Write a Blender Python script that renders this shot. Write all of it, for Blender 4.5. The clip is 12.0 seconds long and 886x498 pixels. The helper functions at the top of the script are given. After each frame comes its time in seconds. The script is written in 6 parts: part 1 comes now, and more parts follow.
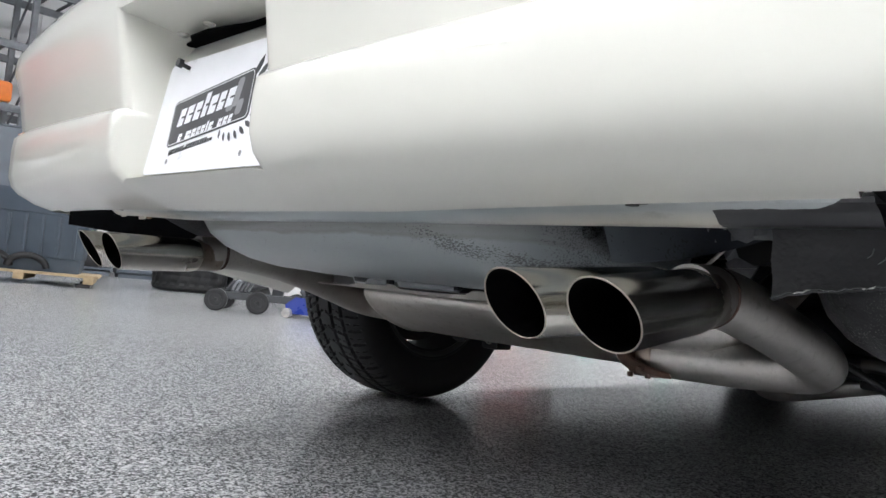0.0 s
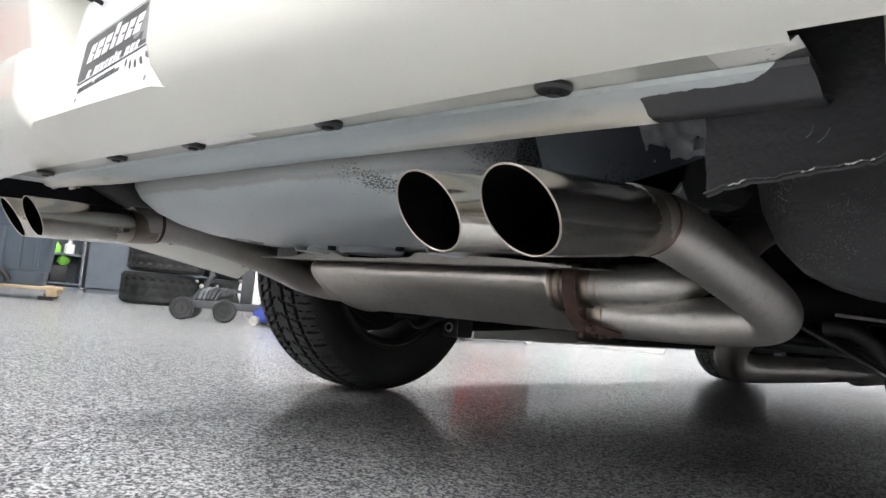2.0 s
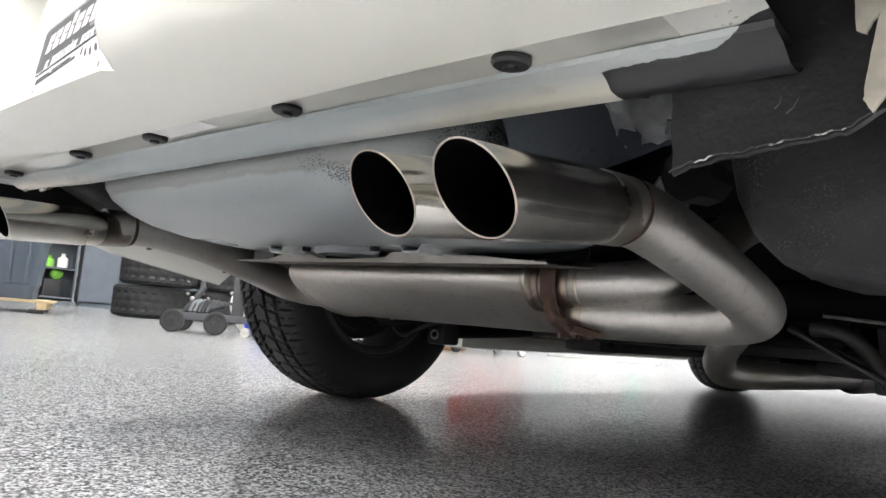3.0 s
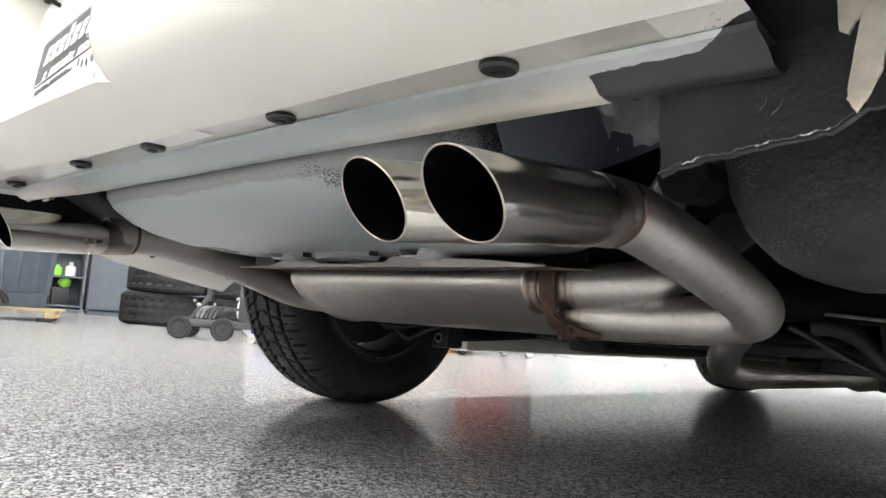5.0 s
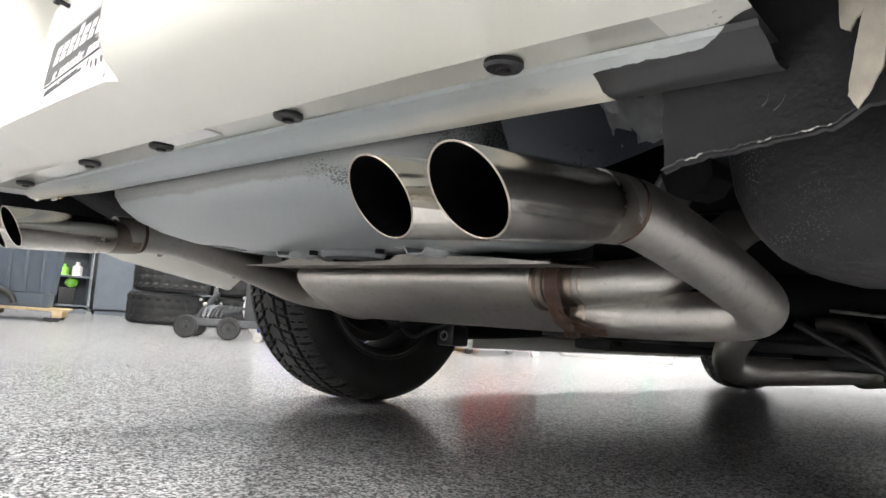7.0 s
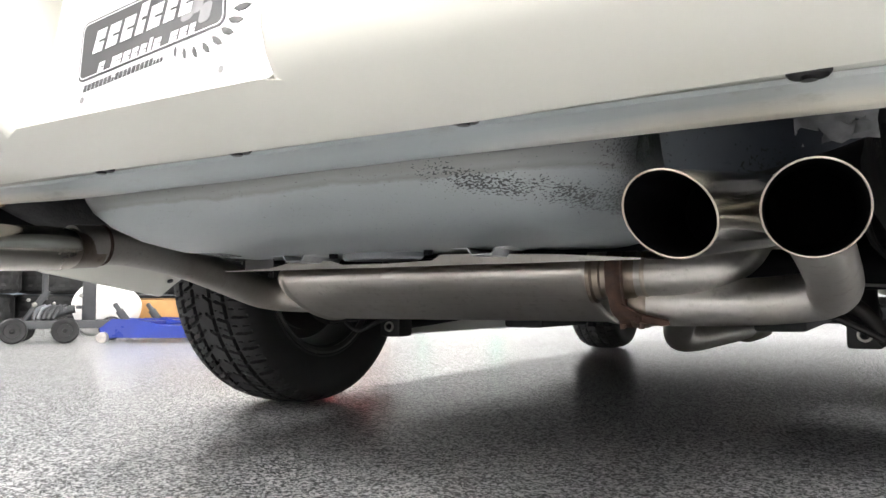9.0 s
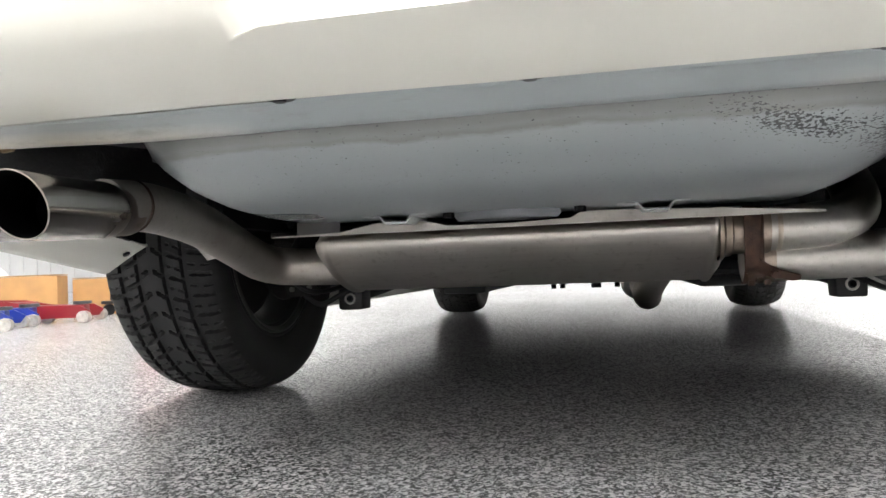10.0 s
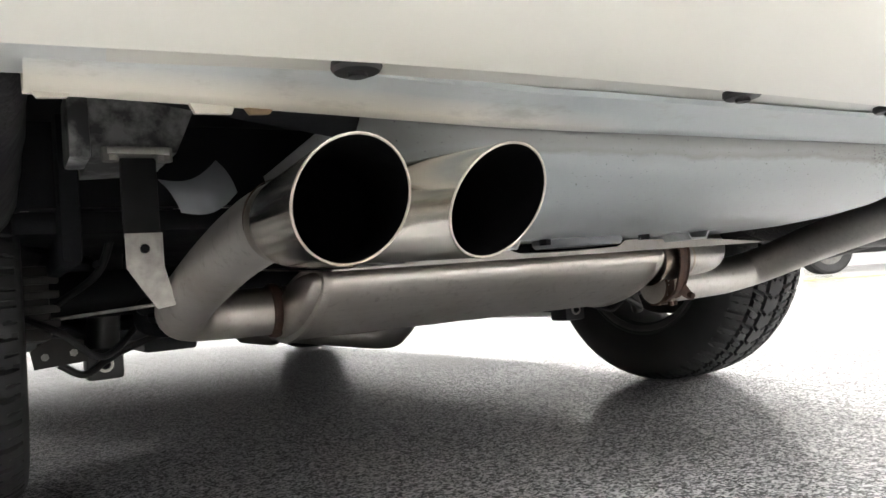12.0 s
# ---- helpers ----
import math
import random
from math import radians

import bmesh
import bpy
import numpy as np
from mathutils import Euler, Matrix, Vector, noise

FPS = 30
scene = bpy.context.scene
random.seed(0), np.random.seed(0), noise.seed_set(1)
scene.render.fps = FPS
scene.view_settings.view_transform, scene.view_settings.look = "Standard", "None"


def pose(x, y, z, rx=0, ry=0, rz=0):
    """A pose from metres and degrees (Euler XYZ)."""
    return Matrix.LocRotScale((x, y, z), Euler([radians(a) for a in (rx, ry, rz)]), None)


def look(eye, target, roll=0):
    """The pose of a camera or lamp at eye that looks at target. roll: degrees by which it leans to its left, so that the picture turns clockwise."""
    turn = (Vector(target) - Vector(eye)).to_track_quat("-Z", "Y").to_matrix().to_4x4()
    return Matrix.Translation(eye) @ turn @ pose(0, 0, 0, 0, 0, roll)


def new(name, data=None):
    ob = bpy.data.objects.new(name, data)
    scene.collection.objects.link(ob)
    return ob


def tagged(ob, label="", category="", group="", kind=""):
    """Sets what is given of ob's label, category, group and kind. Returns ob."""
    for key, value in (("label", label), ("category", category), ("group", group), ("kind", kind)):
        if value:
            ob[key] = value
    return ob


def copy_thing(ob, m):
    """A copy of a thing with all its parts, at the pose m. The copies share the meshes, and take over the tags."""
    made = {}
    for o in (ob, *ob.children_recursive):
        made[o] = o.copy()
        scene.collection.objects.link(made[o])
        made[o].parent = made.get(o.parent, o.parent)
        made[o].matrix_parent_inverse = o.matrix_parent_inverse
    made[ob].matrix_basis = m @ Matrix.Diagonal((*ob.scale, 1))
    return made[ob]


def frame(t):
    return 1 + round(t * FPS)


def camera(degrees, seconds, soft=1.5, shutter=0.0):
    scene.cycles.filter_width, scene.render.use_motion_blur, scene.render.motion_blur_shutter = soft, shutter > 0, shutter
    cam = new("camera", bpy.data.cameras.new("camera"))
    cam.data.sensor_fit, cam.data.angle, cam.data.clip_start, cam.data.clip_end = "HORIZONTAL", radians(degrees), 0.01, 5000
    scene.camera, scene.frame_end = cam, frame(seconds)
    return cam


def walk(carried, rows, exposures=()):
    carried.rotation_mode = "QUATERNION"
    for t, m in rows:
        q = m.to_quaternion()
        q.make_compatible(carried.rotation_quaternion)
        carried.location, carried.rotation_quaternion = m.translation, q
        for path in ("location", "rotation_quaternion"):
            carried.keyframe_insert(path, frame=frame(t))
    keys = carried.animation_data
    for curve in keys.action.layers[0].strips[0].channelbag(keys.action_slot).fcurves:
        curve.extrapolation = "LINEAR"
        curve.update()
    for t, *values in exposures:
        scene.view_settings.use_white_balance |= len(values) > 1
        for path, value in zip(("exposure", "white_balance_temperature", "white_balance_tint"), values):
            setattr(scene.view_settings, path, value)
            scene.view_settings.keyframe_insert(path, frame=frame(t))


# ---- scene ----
cam = camera(61.5, 12.0)
PATH = [
    (0, (0.8265, -1.566, 0.315), (-0.175, -0.573, 0.390), 5.8),
    (0.5, (0.8235, -1.5666, 0.310), (-0.495, -0.238, 0.4055), 5.5),
    (1, (0.828, -1.548, 0.285), (-0.562, -0.113, 0.393), 5.2),
    (1.5, (0.829, -1.508, 0.257), (-0.555, -0.07, 0.393), 5.3),
    (2, (0.825, -1.476, 0.237), (-0.553, -0.035, 0.396), 5.2),
    (2.5, (0.825, -1.449, 0.228), (-0.546, -0.004, 0.407), 5.0),
    (3, (0.827, -1.432, 0.221), (-0.545, 0.01, 0.418), 5.0),
    (5, (0.837, -1.427, 0.223), (-0.547, 0.001, 0.426), 4.2),
    (5.5, (0.837, -1.43, 0.223), (-0.553, -0.006, 0.426), 4.2),
    (6, (0.84, -1.433, 0.223), (-0.554, -0.012, 0.424), 4.1),
    (6.5, (0.842, -1.431, 0.22), (-0.555, -0.013, 0.42), 4.1),
    (8.3, (0.801, -1.47, 0.228), (-0.51, 0.028, 0.419), 4.0),
    (8.5, (0.759, -1.498, 0.236), (-0.488, 0.054, 0.43), 3.1),
    (9, (0.547, -1.584, 0.251), (-0.456, 0.14, 0.394), -0.1),
    (9.5, (0.296, -1.626, 0.27), (-0.419, 0.24, 0.334), -2.4),
    (10, (0.065, -1.631, 0.254), (-0.378, 0.319, 0.303), -2.2),
    (10.5, (-0.175, -1.634, 0.268), (-0.303, 0.361, 0.333), -4.1),
    (11, (-0.401, -1.554, 0.263), (-0.114, 0.425, 0.306), -5.4),
    (11.5, (-0.561, -1.474, 0.293), (0.139, 0.399, 0.337), -5.6),
    (12, (-0.675, -1.414, 0.28), (0.352, 0.3, 0.372), -4.8),
]
walk(cam, [(t, look(eye, target, roll)) for t, eye, target, roll in PATH],
     [(0.0, -1.11, 6080, 10), (1.0, -0.97, 6150, 10), (2.5, -0.47, 6330, 10), (5.0, -0.32, 6510, 10), (6.5, -0.32, 6510, 10), (8.5, -0.33, 6520, 10), (9.5, -0.36, 6520, 10), (10.5, -0.35, 6530, 10), (11.2, -0.21, 6590, 10), (12.0, -0.03, 6640, 10)])


# ---------------------------------------------------------------- world and light
world = bpy.data.worlds.new("hall_world")
scene.world = world
world.use_nodes = True
wbg = world.node_tree.nodes["Background"]
sky = world.node_tree.nodes.new("ShaderNodeTexSky")
sky.sky_type, sky.sun_disc, sky.sun_elevation, sky.sun_rotation = "NISHITA", False, radians(40), radians(120)
world.node_tree.links.new(sky.outputs[0], wbg.inputs[0])
wbg.inputs[1].default_value = 0.08
scene.view_settings.exposure = 0.0
LAMP = 200.0      # glow of the ceiling fixtures

# ---------------------------------------------------------------- mesh tools


def smooth(bm, angle=35):
    for f in bm.faces:
        f.smooth = True
    lim = radians(angle)
    for e in bm.edges:
        if len(e.link_faces) == 2 and e.calc_face_angle(0) > lim:
            e.smooth = False


def finish(name, bm, material, angle=35, recalc=True):
    if recalc:
        bmesh.ops.recalc_face_normals(bm, faces=bm.faces)
    smooth(bm, angle)
    me = bpy.data.meshes.new(name)
    bm.to_mesh(me)
    bm.free()
    for m in (material if isinstance(material, (list, tuple)) else [material]):
        me.materials.append(m)
    return me


def part(name, bm, material, parent, label="", angle=35, recalc=True):
    ob = new(name, finish(name, bm, material, angle, recalc))
    ob.parent = parent
    if label:
        ob["label"] = label
    return ob


def thing(name, at, label, category, group="", kind=""):
    ob = new(name)
    ob.matrix_world = at
    ob.empty_display_size = 0.1
    return tagged(ob, label, category, group, kind)


def solid(name, bm, material, label, category, group="", kind="", angle=35):
    ob = new(name, finish(name, bm, material, angle))
    return tagged(ob, label, category, group, kind)


def add_box(bm, x0, x1, y0, y1, z0, z1, bevel=0.0, m=None, mat_index=0):
    made = bmesh.ops.create_cube(bm, size=1.0)["verts"]
    for v in made:
        v.co = Vector(((x0 + x1) / 2 + v.co.x * (x1 - x0), (y0 + y1) / 2 + v.co.y * (y1 - y0), (z0 + z1) / 2 + v.co.z * (z1 - z0)))
    if m is not None:
        for v in made:
            v.co = m @ v.co
    faces = {f for v in made for f in v.link_faces}
    for f in faces:
        f.material_index = mat_index
    if bevel:
        edges = list({e for v in made for e in v.link_edges})
        bmesh.ops.bevel(bm, geom=edges, offset=bevel, segments=2, affect="EDGES", profile=0.6)
    return bm


def box(x0, x1, y0, y1, z0, z1, bevel=0.0, m=None):
    return add_box(bmesh.new(), x0, x1, y0, y1, z0, z1, bevel, m)


def catmull(points, per=6):
    """Smooth line through points."""
    p = [Vector(q) for q in points]
    p = [2 * p[0] - p[1], *p, 2 * p[-1] - p[-2]]
    out = []
    for i in range(1, len(p) - 2):
        for k in range(per):
            t = k / per
            a, b, c, d = p[i - 1], p[i], p[i + 1], p[i + 2]
            out.append(0.5 * (2 * b + (c - a) * t + (2 * a - 5 * b + 4 * c - d) * t * t + (3 * b - a - 3 * c + d) * t ** 3))
    out.append(p[-2])
    return out


def rings(bm, loops, closed=True, cap0=False, cap1=False, mat_index=0):
    rows = [[bm.verts.new(q) for q in loop] for loop in loops]
    n = len(rows[0])
    for a, b in zip(rows, rows[1:]):
        for i in range(n if closed else n - 1):
            j = (i + 1) % n
            bm.faces.new((a[i], a[j], b[j], b[i])).material_index = mat_index
    if cap0:
        bm.faces.new(rows[0][::-1]).material_index = mat_index
    if cap1:
        bm.faces.new(rows[-1]).material_index = mat_index
    return rows


def tube(bm, points, radius, seg=20, per=6, cap=True, flat=1.0, mat_index=0):
    """Round pipe along a smooth line. radius: one number or one for each point."""
    line = catmull(points, per) if len(points) > 2 and per > 1 else [Vector(q) for q in points]
    n = len(line)
    if isinstance(radius, (int, float)):
        rad = [radius] * n
    else:
        rad = [float(np.interp(k * (len(radius) - 1) / (n - 1), range(len(radius)), radius)) for k in range(n)]
    up = Vector((0.13, 0.21, 1)).normalized()
    loops = []
    for i, c in enumerate(line):
        d = (line[min(i + 1, n - 1)] - line[max(i - 1, 0)]).normalized()
        s = d.cross(up)
        if s.length < 1e-3:
            s = d.cross(Vector((1, 0, 0)))
        s.normalize()
        up = s.cross(d).normalized()
        loops.append([c + rad[i] * (math.cos(a) * s + flat * math.sin(a) * up) for a in (2 * math.pi * k / seg for k in range(seg))])
    rings(bm, loops, True, cap, cap, mat_index)
    return bm


def disc(bm, centre, axis, r, h, seg=24, r2=None, mat_index=0):
    """Cylinder or cone frustum that starts at centre and goes h along axis."""
    c, d = Vector(centre), Vector(axis).normalized()
    s = d.cross(Vector((0.3, 0.2, 1))).normalized()
    u = s.cross(d)
    r2 = r if r2 is None else r2
    ring = lambda k, q: [k + q * (math.cos(a) * s + math.sin(a) * u) for a in (2 * math.pi * i / seg for i in range(seg))]
    rings(bm, [ring(c, r), ring(c + d * h, r2)], True, True, True, mat_index)
    return bm


def lathe(bm, profile, seg=48, axis="x", centre=(0, 0, 0), mat_index=0, closed=False):
    """profile: (along, radius) pairs turned about the axis through centre."""
    c = Vector(centre)
    loops = []
    for along, r in profile:
        loop = []
        for i in range(seg):
            a = 2 * math.pi * i / seg
            q = {"x": (along, r * math.cos(a), r * math.sin(a)), "y": (r * math.cos(a), along, r * math.sin(a)), "z": (r * math.cos(a), r * math.sin(a), along)}[axis]
            loop.append(c + Vector(q))
        loops.append(loop)
    if closed:
        loops.append(loops[0])
    rings(bm, loops, True, False, False, mat_index)
    bmesh.ops.remove_doubles(bm, verts=bm.verts, dist=1e-5)
    return bm


def sheet(bm, grid, thick=0.0, mat_index=0):
    """grid: rows of points. thick: given thickness along the normals."""
    rows = [[bm.verts.new(q) for q in row] for row in grid]
    faces = []
    for a, b in zip(rows, rows[1:]):
        for i in range(len(a) - 1):
            f = bm.faces.new((a[i], a[i + 1], b[i + 1], b[i]))
            f.material_index = mat_index
            faces.append(f)
    if thick:
        bmesh.ops.recalc_face_normals(bm, faces=bm.faces)
        bmesh.ops.solidify(bm, geom=faces, thickness=thick)
    return bm


def outline(bm, pts, z0, z1, m=None):
    """Flat outline in x, y raised from z0 to z1."""
    lo = [bm.verts.new(Vector((x, y, z0))) for x, y in pts]
    hi = [bm.verts.new(Vector((x, y, z1))) for x, y in pts]
    bm.faces.new(lo[::-1]), bm.faces.new(hi)
    n = len(pts)
    for i in range(n):
        j = (i + 1) % n
        bm.faces.new((lo[i], lo[j], hi[j], hi[i]))
    if m is not None:
        for v in lo + hi:
            v.co = m @ v.co
    return bm


def round_rect(w, h, r, seg=5):
    pts = []
    for cx, cy, a0 in ((w / 2 - r, h / 2 - r, 0), (-w / 2 + r, h / 2 - r, 90), (-w / 2 + r, -h / 2 + r, 180), (w / 2 - r, -h / 2 + r, 270)):
        for k in range(seg + 1):
            a = radians(a0 + 90 * k / seg)
            pts.append((cx + r * math.cos(a), cy + r * math.sin(a)))
    return pts


def roughen(bm, amount, scale, seed=0.0):
    for v in bm.verts:
        v.co += amount * noise.noise_vector(v.co * scale + Vector((seed, seed * 1.7, 0)))
    return bm


# ---------------------------------------------------------------- materials


class Nodes:
    """A small builder for node materials."""

    def __init__(self, name):
        self.m = bpy.data.materials.new(name)
        self.m.use_nodes = True
        self.t = self.m.node_tree
        self.b = self.t.nodes["Principled BSDF"]
        self.co = self.t.nodes.new("ShaderNodeTexCoord").outputs["Object"]

    def n(self, kind, **sets):
        node = self.t.nodes.new("ShaderNode" + kind)
        for k, v in sets.items():
            if isinstance(v, bpy.types.NodeSocket):
                self.t.links.new(v, node.inputs[k])
            else:
                node.inputs[k].default_value = v
        return node

    def link(self, a, b):
        self.t.links.new(a, b)

    def put(self, **sets):
        for k, v in sets.items():
            k = k.replace("_", " ")
            if isinstance(v, bpy.types.NodeSocket):
                self.t.links.new(v, self.b.inputs[k])
            else:
                self.b.inputs[k].default_value = v

    def scaled(self, sx, sy, sz):
        mp = self.n("Mapping", Vector=self.co)
        mp.inputs["Scale"].default_value = (sx, sy, sz)
        return mp.outputs[0]

    def noise(self, scale, detail=4.0, rough=0.55, vector=None):
        return self.n("TexNoise", Vector=vector or self.co, Scale=scale, Detail=detail, Roughness=rough).outputs["Fac"]

    def ramp(self, fac, stops):
        node = self.n("ValToRGB", Fac=fac)
        el = node.color_ramp.elements
        while len(el) < len(stops):
            el.new(0.999)
        for i, (p, c) in enumerate(stops):
            el[i].color = (*c, 1) if len(c) == 3 else c
        for i in range(len(stops) - 1, -1, -1):
            el[i].position = stops[i][0]
        return node.outputs[0]

    def grey(self, fac, stops):
        return self.ramp(fac, [(p, (v, v, v)) for p, v in stops])

    def mix(self, fac, a, b):
        node = self.t.nodes.new("ShaderNodeMix")
        node.data_type = "RGBA"
        for i, v in ((0, fac), (6, a), (7, b)):
            if isinstance(v, bpy.types.NodeSocket):
                self.link(v, node.inputs[i])
            else:
                node.inputs[i].default_value = v if i == 0 or len(v) == 4 else (*v, 1)
        return node.outputs[2]

    def math(self, op, a, b=0.0):
        node = self.t.nodes.new("ShaderNodeMath")
        node.operation = op
        for i, v in ((0, a), (1, b)):
            if isinstance(v, bpy.types.NodeSocket):
                self.link(v, node.inputs[i])
            else:
                node.inputs[i].default_value = v
        return node.outputs[0]

    def bump(self, height, strength=0.3, distance=0.002):
        self.put(Normal=self.n("Bump", Height=height, Strength=strength, Distance=distance).outputs[0])


def plain(name, colour, rough=0.5, metal=0.0, spread=0.12, scale=30.0, bump=0.1, coat=0.0, fine=300.0):
    """A surface of one colour with blotches, fine grain and relief."""
    k = Nodes(name)
    a = k.noise(scale, 5.0)
    b = k.noise(fine, 2.0)
    dark = tuple(c * (1 - spread) for c in colour)
    light = tuple(min(1.0, c * (1 + spread)) for c in colour)
    k.put(Base_Color=k.ramp(a, [(0.3, dark), (0.7, light)]), Metallic=metal,
          Roughness=k.grey(a, [(0.25, max(0.02, rough * 0.85)), (0.75, min(1.0, rough * 1.15))]), Coat_Weight=coat, Coat_Roughness=0.05)
    if bump:
        k.bump(b, bump, 0.001)
    return k.m


def paint_material():
    k = Nodes("cream_paint")
    a = k.noise(3.0, 3.0)
    g = k.noise(900.0, 2.0)
    specks = k.grey(k.noise(55.0, 6.0, 0.75), [(0.735, 0.0), (0.75, 1.0)])
    base = k.ramp(a, [(0.3, (0.655, 0.65, 0.59)), (0.7, (0.69, 0.685, 0.625))])
    k.put(Base_Color=k.mix(k.math("MULTIPLY", specks, 0.5), base, (0.25, 0.22, 0.17)), Roughness=0.32, Coat_Weight=0.9,
          Coat_Roughness=k.grey(k.noise(14.0, 4.0), [(0.3, 0.02), (0.8, 0.08)]))
    k.bump(g, 0.02, 0.0004)
    return k.m


def tank_material():
    """Grey sprayed primer with dust smears, a grimy top band with shade painted in, and a band of dark overspray
    specks.
    """
    k = Nodes("grey_primer")
    a = k.noise(5.0, 1.5, 0.5, k.scaled(0.5, 2.0, 2.0))
    base = k.ramp(a, [(0.25, (0.20, 0.225, 0.235)), (0.75, (0.295, 0.322, 0.33))])
    sep = k.n("SeparateXYZ", Vector=k.co)
    # dirty tide line under the upper flange, with overhang shade painted above it
    z = k.math("ADD", sep.outputs[2], k.math("MULTIPLY", k.math("SUBTRACT", k.noise(22.0, 5.0, 0.7, k.scaled(0.5, 1.0, 1.0)), 0.5), 0.016))
    line = k.grey(z, [(0.3945, 0.0), (0.3985, 0.80), (0.4010, 0.50), (0.406, 0.70)])
    base = k.mix(line, base, (0.15, 0.15, 0.14))
    # overspray: a thin band along the bulge, thick on the end that meets the body
    lean = k.math("ADD", sep.outputs[2], k.math("MULTIPLY", k.math("SUBTRACT", sep.outputs[0], 0.27), 0.19))
    band = k.grey(k.math("ADD", lean, k.math("MULTIPLY", k.math("SUBTRACT", k.noise(14.0, 3.0), 0.5), 0.022)), [(0.366, 0.0), (0.378, 1.0), (0.387, 1.0), (0.397, 0.0)])
    along = k.grey(sep.outputs[0], [(0.13, 0.0), (0.20, 0.85), (0.27, 0.75), (0.33, 1.0)])
    end = k.grey(sep.outputs[0], [(0.322, 0.0), (0.350, 1.0)])
    # the grey darkens towards the right end
    end_dark = k.grey(k.math("ADD", sep.outputs[0], k.math("MULTIPLY", k.noise(12.0, 3.0), 0.04)), [(0.27, 0.0), (0.345, 0.45), (0.385, 0.80)])
    base = k.mix(end_dark, base, (0.05, 0.058, 0.066))
    spray = k.noise(560.0, 2.0, 0.5, k.scaled(0.5, 0.8, 1.0))
    level = k.math("ADD", k.math("MULTIPLY", k.math("MULTIPLY", band, along), k.grey(k.noise(26.0, 3.0), [(0.36, 0.17), (0.56, 0.27)])), k.math("MULTIPLY", end, 0.18))
    dots = k.math("GREATER_THAN", k.math("ADD", spray, level), 0.715)
    base = k.mix(k.math("MULTIPLY", dots, 0.9), base, (0.012, 0.013, 0.015))
    k.put(Base_Color=base, Roughness=k.grey(a, [(0.3, 0.26), (0.7, 0.40)]), Coat_Weight=0.3, Coat_Roughness=0.16)
    k.bump(k.noise(140.0, 4.0), 0.12, 0.001)
    return k.m


def metal_material(name, colour, rough, tint, streak=(1.0, 1.0, 1.0), stain=0.25, bump=0.06, grain=160.0):
    """Bare metal with drawn streaks, heat tint and dull smears."""
    k = Nodes(name)
    s = k.noise(grain, 3.0, 0.6, k.scaled(*streak))
    b = k.noise(9.0, 6.0, 0.65)
    base = k.ramp(s, [(0.3, tuple(c * 0.86 for c in colour)), (0.7, colour)])
    base = k.mix(k.grey(b, [(0.5, 0.0), (0.72, stain)]), base, tint)
    spots = k.noise(70.0, 6.0, 0.7)
    base = k.mix(k.grey(spots, [(0.56, 0.0), (0.70, 0.45)]), base, tuple(c * 0.55 for c in tint))
    base = k.mix(k.grey(k.noise(3.5, 3.0), [(0.42, 0.0), (0.66, 0.35)]), base, tint)
    dull = k.math("ADD", k.grey(s, [(0.3, rough * 0.85), (0.7, rough * 1.15)]), k.grey(b, [(0.45, 0.0), (0.75, 0.14)]))
    k.put(Base_Color=base, Metallic=1.0, Roughness=dull)
    k.bump(s, bump, 0.0006)
    return k.m


def polished_material():
    """Polished tube with faint rings, hand smears and straw heat tint towards its inner end."""
    k = Nodes("polished_tip")
    sep = k.n("SeparateXYZ", Vector=k.co)
    smear = k.noise(16.0, 5.0, 0.65, k.scaled(1.0, 0.5, 1.0))
    fine = k.noise(240.0, 3.0, 0.6, k.scaled(2.0, 0.25, 2.0))
    heat = k.grey(k.math("ADD", k.math("ADD", sep.outputs[1], 1.0), k.math("MULTIPLY", k.math("SUBTRACT", smear, 0.5), 0.05)), [(0.02, 0.0), (0.075, 0.5), (0.10, 0.75)])
    base = k.ramp(smear, [(0.35, (0.64, 0.615, 0.57)), (0.7, (0.78, 0.76, 0.715))])
    base = k.mix(heat, base, (0.52, 0.45, 0.37))
    k.put(Base_Color=base, Metallic=1.0, Roughness=k.math("ADD", k.grey(smear, [(0.35, 0.11), (0.75, 0.25)]), k.math("MULTIPLY", heat, 0.20)))
    k.bump(fine, 0.03, 0.0004)
    return k.m


def specked_material():
    """Grey primer that darkens to near-black blue along x, with one cluster of black overspray dots."""
    k = Nodes("specked_primer")
    sep = k.n("SeparateXYZ", Vector=k.co)
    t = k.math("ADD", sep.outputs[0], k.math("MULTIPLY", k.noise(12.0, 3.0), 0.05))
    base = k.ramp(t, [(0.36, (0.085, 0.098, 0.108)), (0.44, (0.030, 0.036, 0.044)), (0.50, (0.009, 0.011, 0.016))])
    near = k.grey(sep.outputs[0], [(0.425, 0.0), (0.445, 1.0), (0.49, 1.0), (0.505, 0.0)])
    low = k.grey(k.math("ADD", sep.outputs[2], k.math("MULTIPLY", k.noise(30.0, 2.0), 0.02)), [(0.395, 1.0), (0.432, 0.0)])
    dots = k.math("GREATER_THAN", k.math("ADD", k.noise(330.0, 2.0, 0.5, k.scaled(1.0, 1.0, 0.7)), k.math("MULTIPLY", k.math("MULTIPLY", near, low), 0.20)), 0.70)
    k.put(Base_Color=k.mix(dots, base, (0.004, 0.004, 0.005)), Roughness=0.5)
    k.b.inputs["Specular IOR Level"].default_value = 0.15
    return k.m


